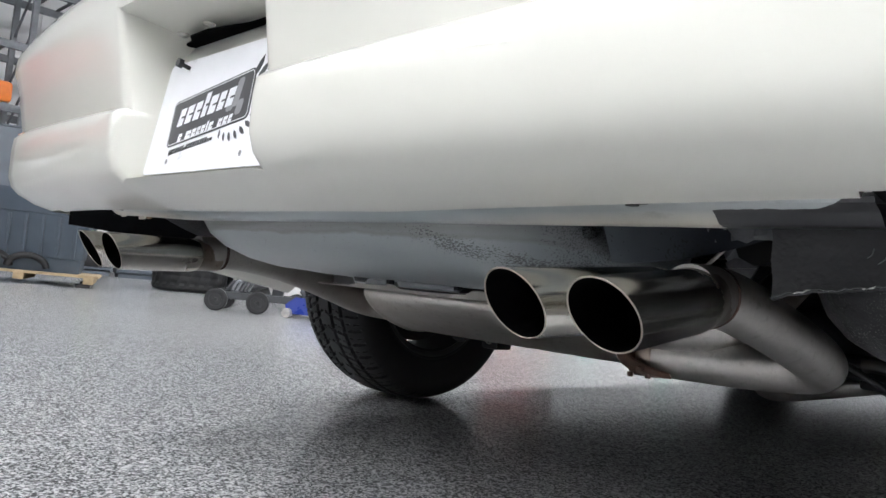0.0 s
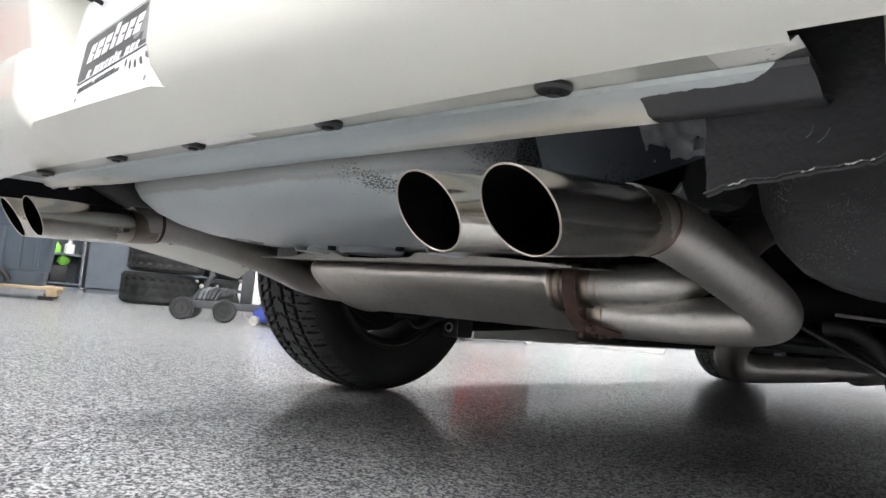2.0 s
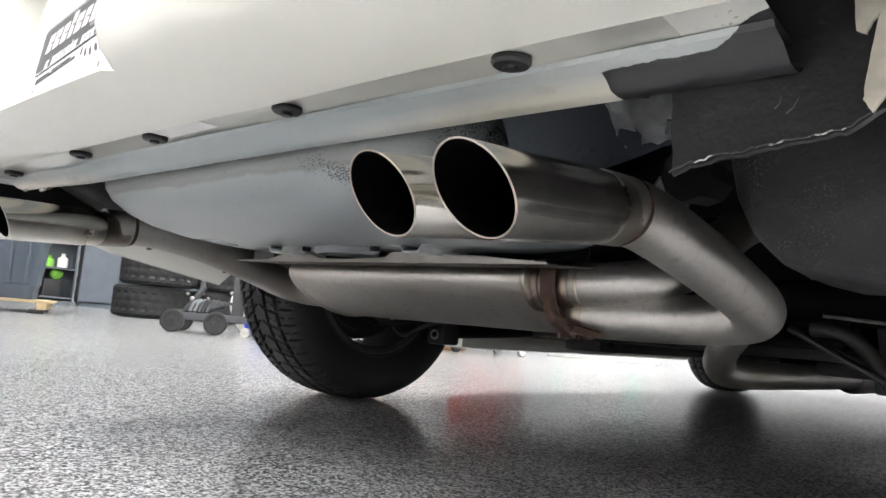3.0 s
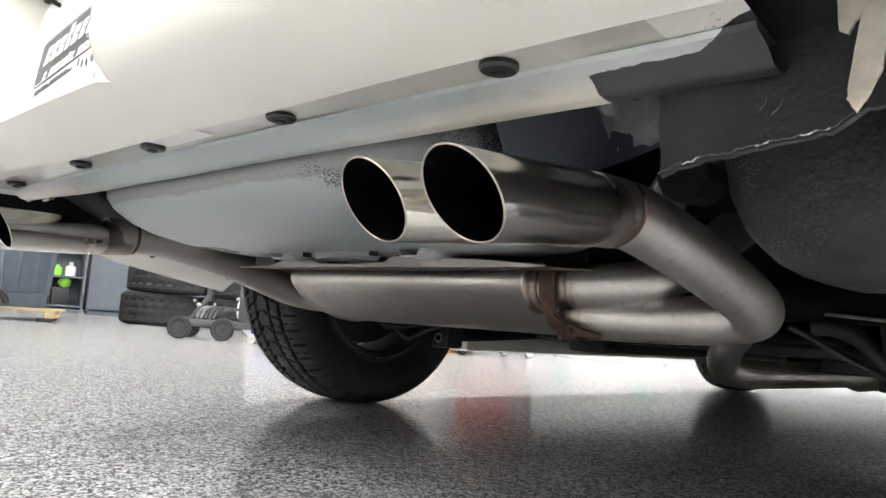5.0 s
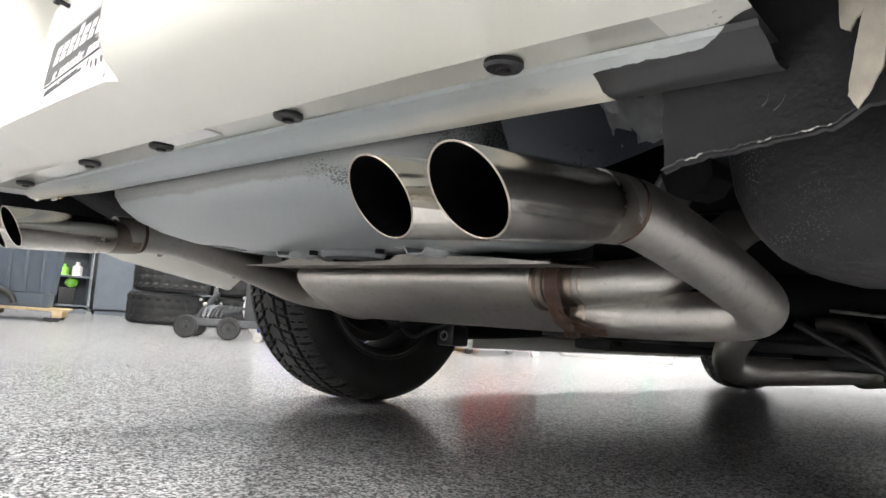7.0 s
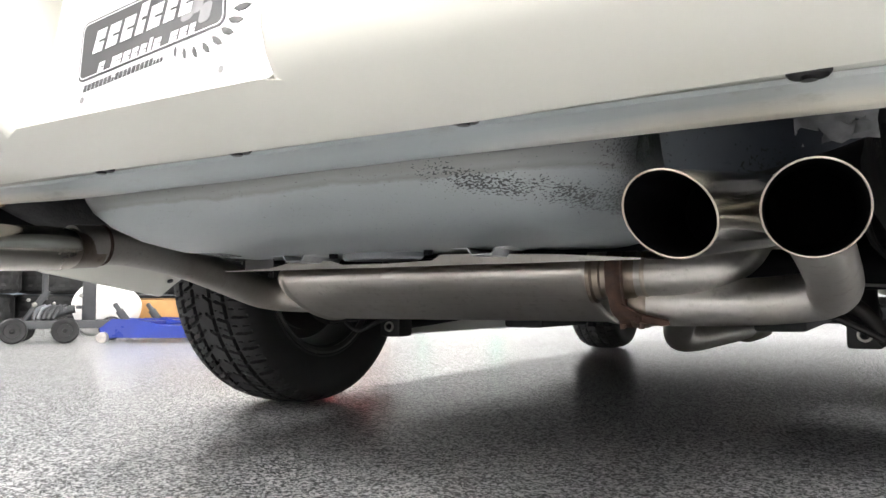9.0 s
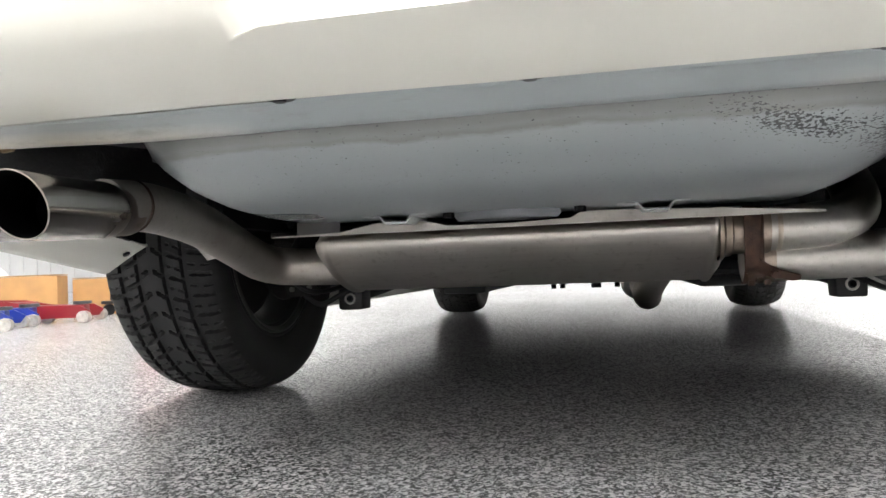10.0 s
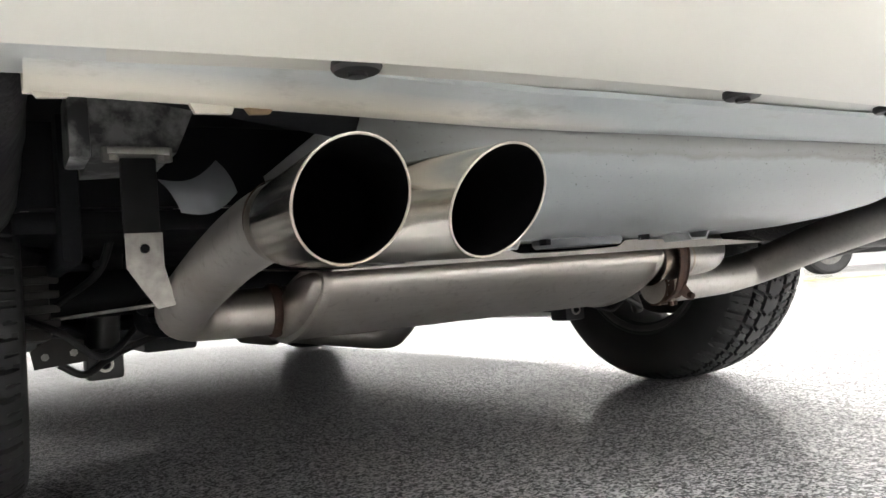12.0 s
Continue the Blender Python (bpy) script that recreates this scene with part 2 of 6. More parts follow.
def glint_material():
    """Black sealer with short pale glints painted into its colour."""
    k = Nodes("torn_edge_glints")
    # mask of the painted glints
    bare = k.grey(k.noise(90.0, 4.0, 0.7), [(0.54, 0.0), (0.60, 1.0)])
    k.put(Base_Color=k.mix(bare, (0.03, 0.03, 0.032), (0.55, 0.54, 0.50)), Roughness=0.4)
    return k.m


def dirty_material(name, clean, dirt):
    """Dull primer under blotches of dirt."""
    k = Nodes(name)
    blotch = k.grey(k.noise(16.0, 5.0, 0.65), [(0.44, 0.0), (0.56, 1.0)])
    base = k.ramp(k.noise(40.0, 4.0), [(0.3, tuple(c * 0.8 for c in clean)), (0.7, clean)])
    k.put(Base_Color=k.mix(k.math("MULTIPLY", blotch, 0.9), base, dirt), Roughness=0.5)
    k.bump(k.noise(120.0, 4.0), 0.25, 0.001)
    return k.m


def undercoat_material(name, chipped, relief):
    k = Nodes(name)
    a, b = k.noise(12.0, 4.0), k.noise(120.0, 5.0, 0.7)
    chips = k.grey(k.noise(620.0, 3.0, 0.65), [(0.60, 0.0), (0.63, 1.0)])
    inner = k.grey(k.math("ABSOLUTE", k.n("SeparateXYZ", Vector=k.co).outputs[0]), [(0.59, 1.0), (0.66, 0.12)])
    region = k.math("MULTIPLY", inner, k.grey(k.noise(11.0, 3.0), [(0.40, 0.0), (0.55, 1.0)]))
    base = k.ramp(a, [(0.3, (0.013, 0.0128, 0.0142)), (0.7, (0.024, 0.0236, 0.0255))])
    k.put(Base_Color=k.mix(k.math("MULTIPLY", k.math("MULTIPLY", chips, region), chipped), base, (0.35, 0.34, 0.31)),
          Roughness=k.grey(a, [(0.3, 0.42), (0.7, 0.62)]))
    k.bump(k.math("ADD", k.math("MULTIPLY", k.noise(260.0, 3.0, 0.6), 0.35), k.noise(75.0, 2.0)), relief, 0.003)
    return k.m


def rubber_material():
    k = Nodes("tyre_rubber")
    a, b = k.noise(8.0, 4.0), k.noise(400.0, 3.0)
    k.put(Base_Color=k.ramp(a, [(0.3, (0.015, 0.0153, 0.016)), (0.75, (0.027, 0.0273, 0.0283))]), Roughness=0.62)
    k.bump(b, 0.15, 0.0006)
    return k.m


def floor_material():
    """Flake epoxy: chips of white, greys and black under a clear glossy coat."""
    k = Nodes("flake_epoxy")
    wob = k.n("TexNoise", Vector=k.co, Scale=140.0, Detail=2.0).outputs["Color"]
    v = k.n("VectorMath", **{})
    v.operation = "MULTIPLY_ADD"
    k.link(wob, v.inputs[0])
    v.inputs[1].default_value = (0.004, 0.004, 0.0)
    k.link(k.co, v.inputs[2])
    cells = k.n("TexVoronoi", Vector=v.outputs[0], Scale=330.0)
    sep = k.n("SeparateColor", Color=cells.outputs["Color"])
    chips = k.ramp(sep.outputs[0], [(0.0, (0.013, 0.013, 0.016)), (0.23, (0.09, 0.093, 0.10)), (0.40, (0.30, 0.305, 0.315)), (0.60, (0.52, 0.525, 0.535)), (0.80, (0.78, 0.78, 0.79))])
    chips.node.color_ramp.interpolation = "CONSTANT"
    big = k.n("TexVoronoi", Vector=v.outputs[0], Scale=185.0)
    sb = k.n("SeparateColor", Color=big.outputs["Color"])
    largest = k.ramp(sb.outputs[1], [(0.0, (0.02, 0.02, 0.024)), (0.55, (0.76, 0.76, 0.77))])
    largest.node.color_ramp.interpolation = "CONSTANT"
    chips = k.mix(k.math("GREATER_THAN", sb.outputs[0], 0.8), chips, largest)
    wear = k.noise(0.9, 4.0)
    chips = k.mix(k.grey(wear, [(0.4, 0.0), (0.8, 0.18)]), chips, (0.30, 0.30, 0.30))
    k.put(Base_Color=chips, Roughness=0.5, Coat_Weight=0.55, Coat_IOR=1.45,
          Coat_Roughness=k.grey(k.noise(7.0, 5.0), [(0.3, 0.04), (0.75, 0.085)]))
    relief = k.math("ADD", k.noise(260.0, 2.0), k.math("MULTIPLY", k.noise(60.0, 2.0), 0.6))
    bp = k.n("Bump", Height=relief, Strength=0.16, Distance=0.0012).outputs[0]
    k.put(Normal=bp, Coat_Normal=bp)
    return k.m


def hem_material():
    """Grey-blue primer in the middle, cream overspray towards both ends, a few rust spots."""
    k = Nodes("hem_paint")
    sep = k.n("SeparateXYZ", Vector=k.co)
    far = k.math("ABSOLUTE", sep.outputs[0])
    n = k.noise(7.0, 4.0)
    t = k.math("ADD", far, k.math("MULTIPLY", n, 0.3))
    primer = k.ramp(t, [(0.50, (0.33, 0.365, 0.375)), (0.72, (0.47, 0.50, 0.50))])
    rim = k.n("MapRange", Value=k.math("ADD", sep.outputs[1], k.math("MULTIPLY", n, 0.008)))
    rim.inputs["From Min"].default_value, rim.inputs["From Max"].default_value = -1.012, -0.998
    base = k.mix(k.math("MULTIPLY", rim.outputs[0], k.grey(t, [(0.36, 0.0), (0.60, 1.0)])), primer, (0.64, 0.61, 0.53))
    grime = k.grey(k.noise(40.0, 6.0, 0.7, k.scaled(0.4, 1, 1)), [(0.56, 0.0), (0.72, 0.5)])
    base = k.mix(grime, base, (0.24, 0.23, 0.2))
    rust = k.grey(k.noise(26.0, 4.0, 0.6), [(0.70, 0.0), (0.74, 0.7)])
    base = k.mix(rust, base, (0.30, 0.16, 0.05))
    k.put(Base_Color=k.mix(brushed_black(k, sep.outputs[0], sep.outputs[1]), base, (0.028, 0.028, 0.030)), Roughness=0.42, Coat_Weight=0.15)
    k.bump(k.noise(150.0, 4.0), 0.15, 0.001)
    return k.m


def flange_end_material():
    """Bare white-grey sheet past the bumper's flange; on the car's right a ragged coat of black is brushed over it."""
    k = Nodes("flange_end")
    sep = k.n("SeparateXYZ", Vector=k.co)
    x, y = sep.outputs[0], sep.outputs[1]
    base = k.ramp(k.math("ADD", k.math("MULTIPLY", x, 0.5), 0.5), [(0.45, (0.50, 0.52, 0.515)), (0.55, (0.70, 0.69, 0.65))])
    base = k.mix(k.grey(k.noise(90.0, 5.0, 0.7), [(0.66, 0.0), (0.68, 0.8)]), base, (0.10, 0.09, 0.08))
    black = brushed_black(k, x, y)
    k.put(Base_Color=k.mix(black, base, (0.028, 0.028, 0.030)), Roughness=0.45)
    k.bump(k.math("ADD", k.noise(90.0, 4.0), k.math("MULTIPLY", black, 0.8)), 0.35, 0.0015)
    return k.m


def brushed_black(k, x, y):
    """1 where the black coat lies: beyond x .562 and inward of a ragged line that runs out to the bumper's corner."""
    rag = k.math("MULTIPLY", k.math("SUBTRACT", k.noise(60.0, 5.0, 0.7), 0.5), 0.009)
    line = k.math("SUBTRACT", -1.016, k.math("MULTIPLY", k.math("MAXIMUM", k.math("SUBTRACT", x, 0.640), 0.0), 0.62))
    inward = k.math("GREATER_THAN", k.math("ADD", y, rag), line)
    past = k.math("GREATER_THAN", k.math("ADD", x, k.math("MULTIPLY", rag, 0.12)), 0.562)
    corner = k.math("GREATER_THAN", k.math("ADD", x, rag), 0.695)
    return k.math("MAXIMUM", k.math("MULTIPLY", inward, past), corner)


PAINT = paint_material()
PRIMER = tank_material()
HEM = hem_material()
FLANGE_END = flange_end_material()
FLOORPAN = plain("slate_floor_pan", (0.040, 0.042, 0.046), 0.6, 0, 0.35, 10, 0.3)
NAVYPAN = plain("dark_navy_pan", (0.006, 0.0075, 0.011), 0.45, 0, 0.4, 14, 0.2)
HEM_PALE = plain("chalky_cream", (0.52, 0.48, 0.40), 0.7, 0, 0.25, 40, 0.3)
STRAP = plain("hanger_rubber", (0.011, 0.011, 0.0115), 0.8, 0, 0.3, 60, 0.2)
TANBRACKET = plain("tan_bracket", (0.26, 0.185, 0.11), 0.7, 0, 0.35, 60, 0.3)
BRACKETGREY = plain("primed_bracket", (0.36, 0.375, 0.38), 0.42, 0, 0.3, 30, 0.2)
PALEPAN = dirty_material("dirty_primer", (0.27, 0.275, 0.27), (0.025, 0.025, 0.028))
GAPGREY = plain("dull_grey_flange", (0.065, 0.065, 0.066), 0.5, 0.2, 0.3, 25, 0.2)
FLAPGREY = plain("seam_sealer", (0.075, 0.078, 0.082), 0.4, 0, 0.5, 40, 0.4)
UNDERCOAT = undercoat_material("chipped_undercoat", 0.75, 0.5)
COATED = undercoat_material("black_undercoat", 0.0, 0.5)
GLINT = glint_material()
BLACK = plain("satin_black", (0.012, 0.012, 0.0135), 0.45, 0, 0.3, 20, 0.15)
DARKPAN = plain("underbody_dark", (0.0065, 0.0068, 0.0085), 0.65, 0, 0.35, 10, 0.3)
BODYPAN = plain("underbody_primer", (0.13, 0.14, 0.15), 0.5, 0, 0.3, 8, 0.2)
STAINLESS = metal_material("brushed_stainless", (0.64, 0.615, 0.58), 0.40, (0.46, 0.41, 0.36), (0.05, 2.0, 2.0), 0.3, 0.02, 110)
PIPE = metal_material("raw_steel_pipe", (0.53, 0.515, 0.49), 0.42, (0.38, 0.335, 0.285), (1, 1, 1), 0.4, 0.05)
PIPEDARK = metal_material("dull_steel_pipe", (0.50, 0.48, 0.455), 0.45, (0.34, 0.30, 0.26), (1, 1, 1), 0.5, 0.05)
POLISHED = polished_material()
TINTED = metal_material("heat_tinted_collar", (0.32, 0.28, 0.24), 0.36, (0.18, 0.125, 0.09), (1, 1, 1), 0.6)
SPECKED = specked_material()
WORN = metal_material("worn_tip_edge", (0.54, 0.50, 0.44), 0.34, (0.34, 0.25, 0.18), (1, 1, 1), 0.6)
LIPSTEEL = metal_material("shield_lip", (0.34, 0.325, 0.305), 0.45, (0.20, 0.18, 0.16), (0.3, 2, 2), 0.4)
SHIELD = metal_material("shield_sheet", (0.17, 0.155, 0.14), 0.52, (0.10, 0.085, 0.075), (0.3, 2, 2), 0.4)
RUBBER = rubber_material()
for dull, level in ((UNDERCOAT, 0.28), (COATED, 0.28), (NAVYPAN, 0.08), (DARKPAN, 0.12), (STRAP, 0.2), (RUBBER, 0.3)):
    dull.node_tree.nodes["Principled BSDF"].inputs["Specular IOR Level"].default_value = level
RUST = plain("rusty_steel", (0.070, 0.038, 0.027), 0.75, 0.3, 0.5, 60, 0.6)
# soot plus the shade inside holes, both put into a near-zero black
SOOT_SHADE = plain("soot_and_shade", (0.0012, 0.0012, 0.0014), 0.95, 0, 0.3, 30, 0.2)
SOOT_SHADE.node_tree.nodes["Principled BSDF"].inputs["Specular IOR Level"].default_value = 0.03
ZINC = plain("zinc_hardware", (0.55, 0.53, 0.49), 0.4, 0.9, 0.25, 40, 0.1)
DULLZINC = plain("dull_zinc", (0.36, 0.345, 0.32), 0.5, 0.6, 0.3, 60, 0.2)
RIM = plain("cast_rim", (0.10, 0.098, 0.094), 0.36, 0.6, 0.25, 25, 0.1)
RIMDARK = plain("grimy_rim_barrel", (0.018, 0.018, 0.019), 0.5, 0, 0.35, 25, 0.2)
DISC = plain("brake_steel", (0.026, 0.024, 0.023), 0.6, 0.3, 0.4, 25, 0.2)
PLATE = plain("plate_white", (0.84, 0.85, 0.88), 0.3, 0, 0.02, 30, 0.0, 0.5)
INK = plain("plate_ink", (0.035, 0.036, 0.04), 0.4, 0, 0.15, 60, 0.0)
INKGREY = plain("plate_grey_ink", (0.22, 0.22, 0.23), 0.4, 0, 0.15, 60, 0.0)
FLOOR = floor_material()
WALL = plain("white_steel_wall", (0.78, 0.79, 0.80), 0.5, 0, 0.04, 2, 0.1)
WALLGREY = plain("grey_wall", (0.70, 0.70, 0.705), 0.6, 0, 0.06, 2, 0.1)
CEILING = plain("white_ceiling", (0.80, 0.80, 0.80), 0.6, 0, 0.04, 2, 0.0)
STEEL = plain("grey_rack_steel", (0.06, 0.063, 0.068), 0.5, 0.2, 0.2, 12, 0.1)
CABINET = plain("slate_cabinet", (0.115, 0.135, 0.16), 0.4, 0, 0.08, 6, 0.05)
RACK = plain("pale_rack_steel", (0.15, 0.16, 0.175), 0.45, 0.2, 0.2, 12, 0.1)
BIN = plain("slate_plastic", (0.06, 0.08, 0.105), 0.45, 0, 0.12, 6, 0.1)
WOOD = plain("pallet_wood", (0.42, 0.32, 0.19), 0.75, 0, 0.25, 14, 0.3)
CARD = plain("cardboard", (0.50, 0.29, 0.12), 0.8, 0, 0.12, 8, 0.1)
BLUE = plain("blue_enamel", (0.012, 0.035, 0.28), 0.3, 0, 0.1, 12, 0.05, 0.4)
RED = plain("red_enamel", (0.24, 0.014, 0.020), 0.3, 0, 0.12, 12, 0.05, 0.4)
DEEPRED = plain("dark_red_enamel", (0.040, 0.005, 0.006), 0.35, 0, 0.12, 12, 0.05, 0.2)
HOSE = plain("red_hose", (0.55, 0.035, 0.03), 0.45, 0, 0.1, 12, 0.05)
ORANGE = plain("orange_plastic", (0.75, 0.2, 0.03), 0.45, 0, 0.12, 12, 0.05)
GREEN = plain("green_plastic", (0.25, 0.62, 0.08), 0.5, 0, 0.15, 12, 0.05)
TEAL = plain("teal_plastic", (0.03, 0.4, 0.28), 0.5, 0, 0.15, 12, 0.05)
YELLOW = plain("yellow_line_paint", (0.78, 0.60, 0.01), 0.45, 0, 0.08, 20, 0.05)
WHITE = plain("white_plastic", (0.80, 0.79, 0.78), 0.45, 0, 0.06, 12, 0.05)
GLASS = plain("dark_glass", (0.015, 0.017, 0.02), 0.05, 0, 0.1, 5, 0.0, 1.0)


def glow_material(name, colour, strength):
    k = Nodes(name)
    k.put(Base_Color=(0.9, 0.9, 0.9, 1), Emission_Color=(*colour, 1), Emission_Strength=strength)
    return k.m


GLOW = glow_material("led_diffuser", (1.0, 0.975, 0.94), LAMP)

# ---------------------------------------------------------------- the hall
X0, X1, Y0, Y1, TOP = -13.0, 12.0, -10.0, 15.0, 5.6


def hall():
    bm = box(X0 - 0.3, X1 + 0.3, Y0 - 0.3, Y1 + 0.3, -0.15, 0.0)
    solid("floor", bm, FLOOR, "glossy grey flake epoxy workshop floor", "floor", kind="structure")
    walls = {"wall_west": (X0 - 0.25, X0, Y0, Y1), "wall_east": (X1, X1 + 0.25, Y0, Y1), "wall_south": (X0 - 0.25, X1 + 0.25, Y0 - 0.25, Y0), "wall_north": (X0 - 0.25, X1 + 0.25, Y1, Y1 + 0.25)}
    for name, (a, b, c, d) in walls.items():
        bm = box(a, b, c, d, 0, TOP)
        # standing ribs of the steel cladding
        if name == "wall_west":
            for i in range(60):
                y = Y0 + 0.2 + i * 0.41
                add_box(bm, X0 + 0.002, X0 + 0.03, y, y + 0.06, 0.0, TOP - 0.02)
        pale = name in ("wall_north", "wall_west")
        solid(name, bm, WALL if pale else WALLGREY, "white ribbed steel workshop wall" if pale else "grey workshop wall", "wall", kind="structure")
    bm = box(X0 - 0.25, X1 + 0.25, Y0 - 0.25, Y1 + 0.25, TOP, TOP + 0.2)
    for i in range(9):
        y = Y0 + 1.4 + i * 2.8
        add_box(bm, X0, X1, y - 0.07, y + 0.07, TOP - 0.28, TOP - 0.004)
    solid("ceiling", bm, CEILING, "white workshop ceiling with steel purlins", "ceiling", kind="structure")


def ceiling_lamp(x, y):
    ob = thing("ceiling_lamp", pose(x, y, TOP - 0.42), "long white LED high-bay light hanging under the ceiling", "lamp", "rows of ceiling lights")
    part("housing", box(-0.17, 0.17, -0.85, 0.85, 0.0, 0.06, 0.01), WHITE, ob)
    part("diffuser", box(-0.15, 0.15, -0.82, 0.82, -0.02, -0.002), GLOW, ob, "glowing white diffuser")
    for s in (-0.6, 0.6):
        part("hanger_rod", tube(bmesh.new(), [(0, s, 0.05), (0, s, 0.42)], 0.005, 8), STEEL, ob)
    return ob


hall()
LAMPS = [(-5.7, y) for y in (-9.2, -6.4, -3.0, 1.4, 4.8, 7.6, 10.4)] + [(4.5, y) for y in (-9.2, -6.4, -3.6, -0.8, 2.0, 4.8, 7.6, 10.4)]
# extra unseen lamps, added to brighten the car's right side and rear
LAMPS += [(8.6, y) for y in (-3.6, -0.8, 2.0)] + [(1.9, -4.6), (-1.7, -7.2), (1.9, -7.2)]
first_lamp = ceiling_lamp(*LAMPS[0])
for at in LAMPS[1:]:
    copy_thing(first_lamp, pose(*at, TOP - 0.42))

# ---------------------------------------------------------------- the car
DROP = 0.022      # the car's own zero height lies this far under the floor
car = thing("car", pose(0, 0, -DROP), "cream white coupe with dual twin exhaust tips, parked on the floor", "car")
FACE_Y, HALF = -1.20, 0.93


def face_y(x):
    return FACE_Y + 0.065 * (abs(x) / 0.9) ** 2.2


def plan_stations():
    """Plan line of the rear bumper: point and outward direction, from its left end to its right end."""
    right = [0.0, 0.06, 0.12, 0.155, 0.172, 0.19, 0.24, 0.3, 0.38, 0.46, 0.52, 0.57, 0.61, 0.630, 0.640, 0.67, 0.695, 0.72, 0.76]
    pts = [(x, face_y(x)) for x in right]
    cx, cy, r = HALF - 0.15, face_y(0.78) + 0.15, 0.15
    for k in range(1, 9):
        a = radians(-86 + 86 * k / 8)
        pts.append((cx + r * math.cos(a), cy + r * math.sin(a)))
    pts += [(HALF, cy + 0.04), (HALF, cy + 0.09)]
    both = [(-x, y) for x, y in pts[:0:-1]] + pts
    out = []
    for i, (x, y) in enumerate(both):
        a, b = both[max(i - 1, 0)], both[min(i + 1, len(both) - 1)]
        d = Vector((b[0] - a[0], b[1] - a[1])).normalized()
        out.append((Vector((x, y)), Vector((d.y, -d.x))))
    return out


# bumper section: distance in from the crease line, height
SECTION = [(0.182, 0.4275), (0.165, 0.4272), (0.102, 0.4262), (0.092, 0.4090), (0.085, 0.4045), (0.076, 0.4070), (0.045, 0.4220), (0.014, 0.438),
           (0.002, 0.450), (-0.005, 0.470), (-0.006, 0.505), (-0.004, 0.521), (0.003, 0.5275), (0.009, 0.5300), (-0.004, 0.60), (-0.017, 0.655),
           (-0.014, 0.696), (-0.005, 0.718), (0.014, 0.732), (0.06, 0.742), (0.14, 0.756), (0.32, 0.785)]
LIP, HOLE_TOP = 7, 15


def rear_bumper():
    st = plan_stations()
    mid = len(st) // 2
    left, right = mid - 4, mid + 4
    bm = bmesh.new()
    grid = []
    for p, n in st:
        row = []
        for inset, z in SECTION:
            lift = 0.035 * min(1.0, abs(p.x) / 0.9) ** 1.5 * max(0.0, min(1.0, (z - 0.48) / 0.05)) * (1.0 if z < 0.6 else max(0.0, (0.75 - z) / 0.15))
            if p.x < 0 and 0.402 < z < 0.42:
                lift += 0.0065 * min(1.0, -p.x / 0.5)
            if p.x > 0.3 and 0.07 < inset < 0.1 and z < 0.415:
                lift = 0.030 * min(p.x - 0.3, 0.45)
            lean = 0.034 * max(0.0, min(1.0, (p.x - 0.35) / 0.45)) * max(0.0, min(1.0, (z - 0.54) / 0.1)) * (1.0 if z < 0.76 else 0.0)
            q = p - n * (inset + lean)
            row.append(bm.verts.new((q.x, q.y, z + lift)))
        grid.append(row)
    for i in range(len(grid) - 1):
        for j in range(len(SECTION) - 1):
            if left <= i < right and LIP <= j < HOLE_TOP or j < 5 and (grid[i + 1][4].co.x < -0.70 or grid[i + 1][4].co.x > 0.70):
                continue
            f = bm.faces.new((grid[i][j], grid[i + 1][j], grid[i + 1][j + 1], grid[i][j + 1]))
            x = (grid[i][j].co.x + grid[i + 1][j].co.x) / 2
            if abs(x) > 0.632 and j <= 3:
                f.material_index = 1
    # pocket for the number plate, from the rim of the opening inwards
    rim = [grid[i][LIP] for i in range(left, right + 1)] + [grid[right][j] for j in range(LIP + 1, HOLE_TOP + 1)]
    rim += [grid[i][HOLE_TOP] for i in range(right - 1, left - 1, -1)] + [grid[left][j] for j in range(HOLE_TOP - 1, LIP, -1)]
    back = []
    for v in rim:
        z = 0.4425 + (v.co.z - 0.438) * (0.640 - 0.4425) / (0.655 - 0.438)
        y = -1.163 + (z - 0.445) * 0.153 if z < 0.602 else -1.139 + (z - 0.602) * 0.8
        back.append(Vector((v.co.x * 0.153 / 0.172, y, z)))
    prev = rim
    for wx, wy in ((0.5, 0.55), (0.93, 0.93), (1.0, 1.0)):
        loop = [bm.verts.new((a.co.x + (b.x - a.co.x) * wx, a.co.y + (b.y - a.co.y) * wy , a.co.z + (b.z - a.co.z) * wx)) for a, b in zip(rim, back)]
        for k in range(len(rim)):
            m = (k + 1) % len(rim)
            bm.faces.new((prev[k], prev[m], loop[m], loop[k]))
        prev = loop
    n = right - left
    bottom, sider, topr, sidel = prev[:n + 1], prev[n:n + HOLE_TOP - LIP + 1], prev[n + HOLE_TOP - LIP:2 * n + HOLE_TOP - LIP + 1], None
    sidel = [prev[0]] + prev[:-(HOLE_TOP - LIP):-1] + [topr[-1]]
    for j in range(len(sider) - 1):
        bm.faces.new((sidel[j], sider[j], sider[j + 1], sidel[j + 1])) if j not in (0, len(sider) - 2) else None
    bm.faces.new(bottom + [sider[1], sidel[1]])
    bm.faces.new([sidel[-2], sider[-2]] + topr)
    # soft edge round the opening
    edges = [e for e in (bm.edges.get((rim[k], rim[(k + 1) % len(rim)])) for k in range(len(rim))) if e]
    bmesh.ops.bevel(bm, geom=edges, offset=0.009, segments=3, affect="EDGES", profile=0.5, clamp_overlap=True)
    return part("rear_bumper", bm, [PAINT, FLANGE_END], car, "glossy cream painted bumper cover with plate recess", 38)


bumper = rear_bumper()

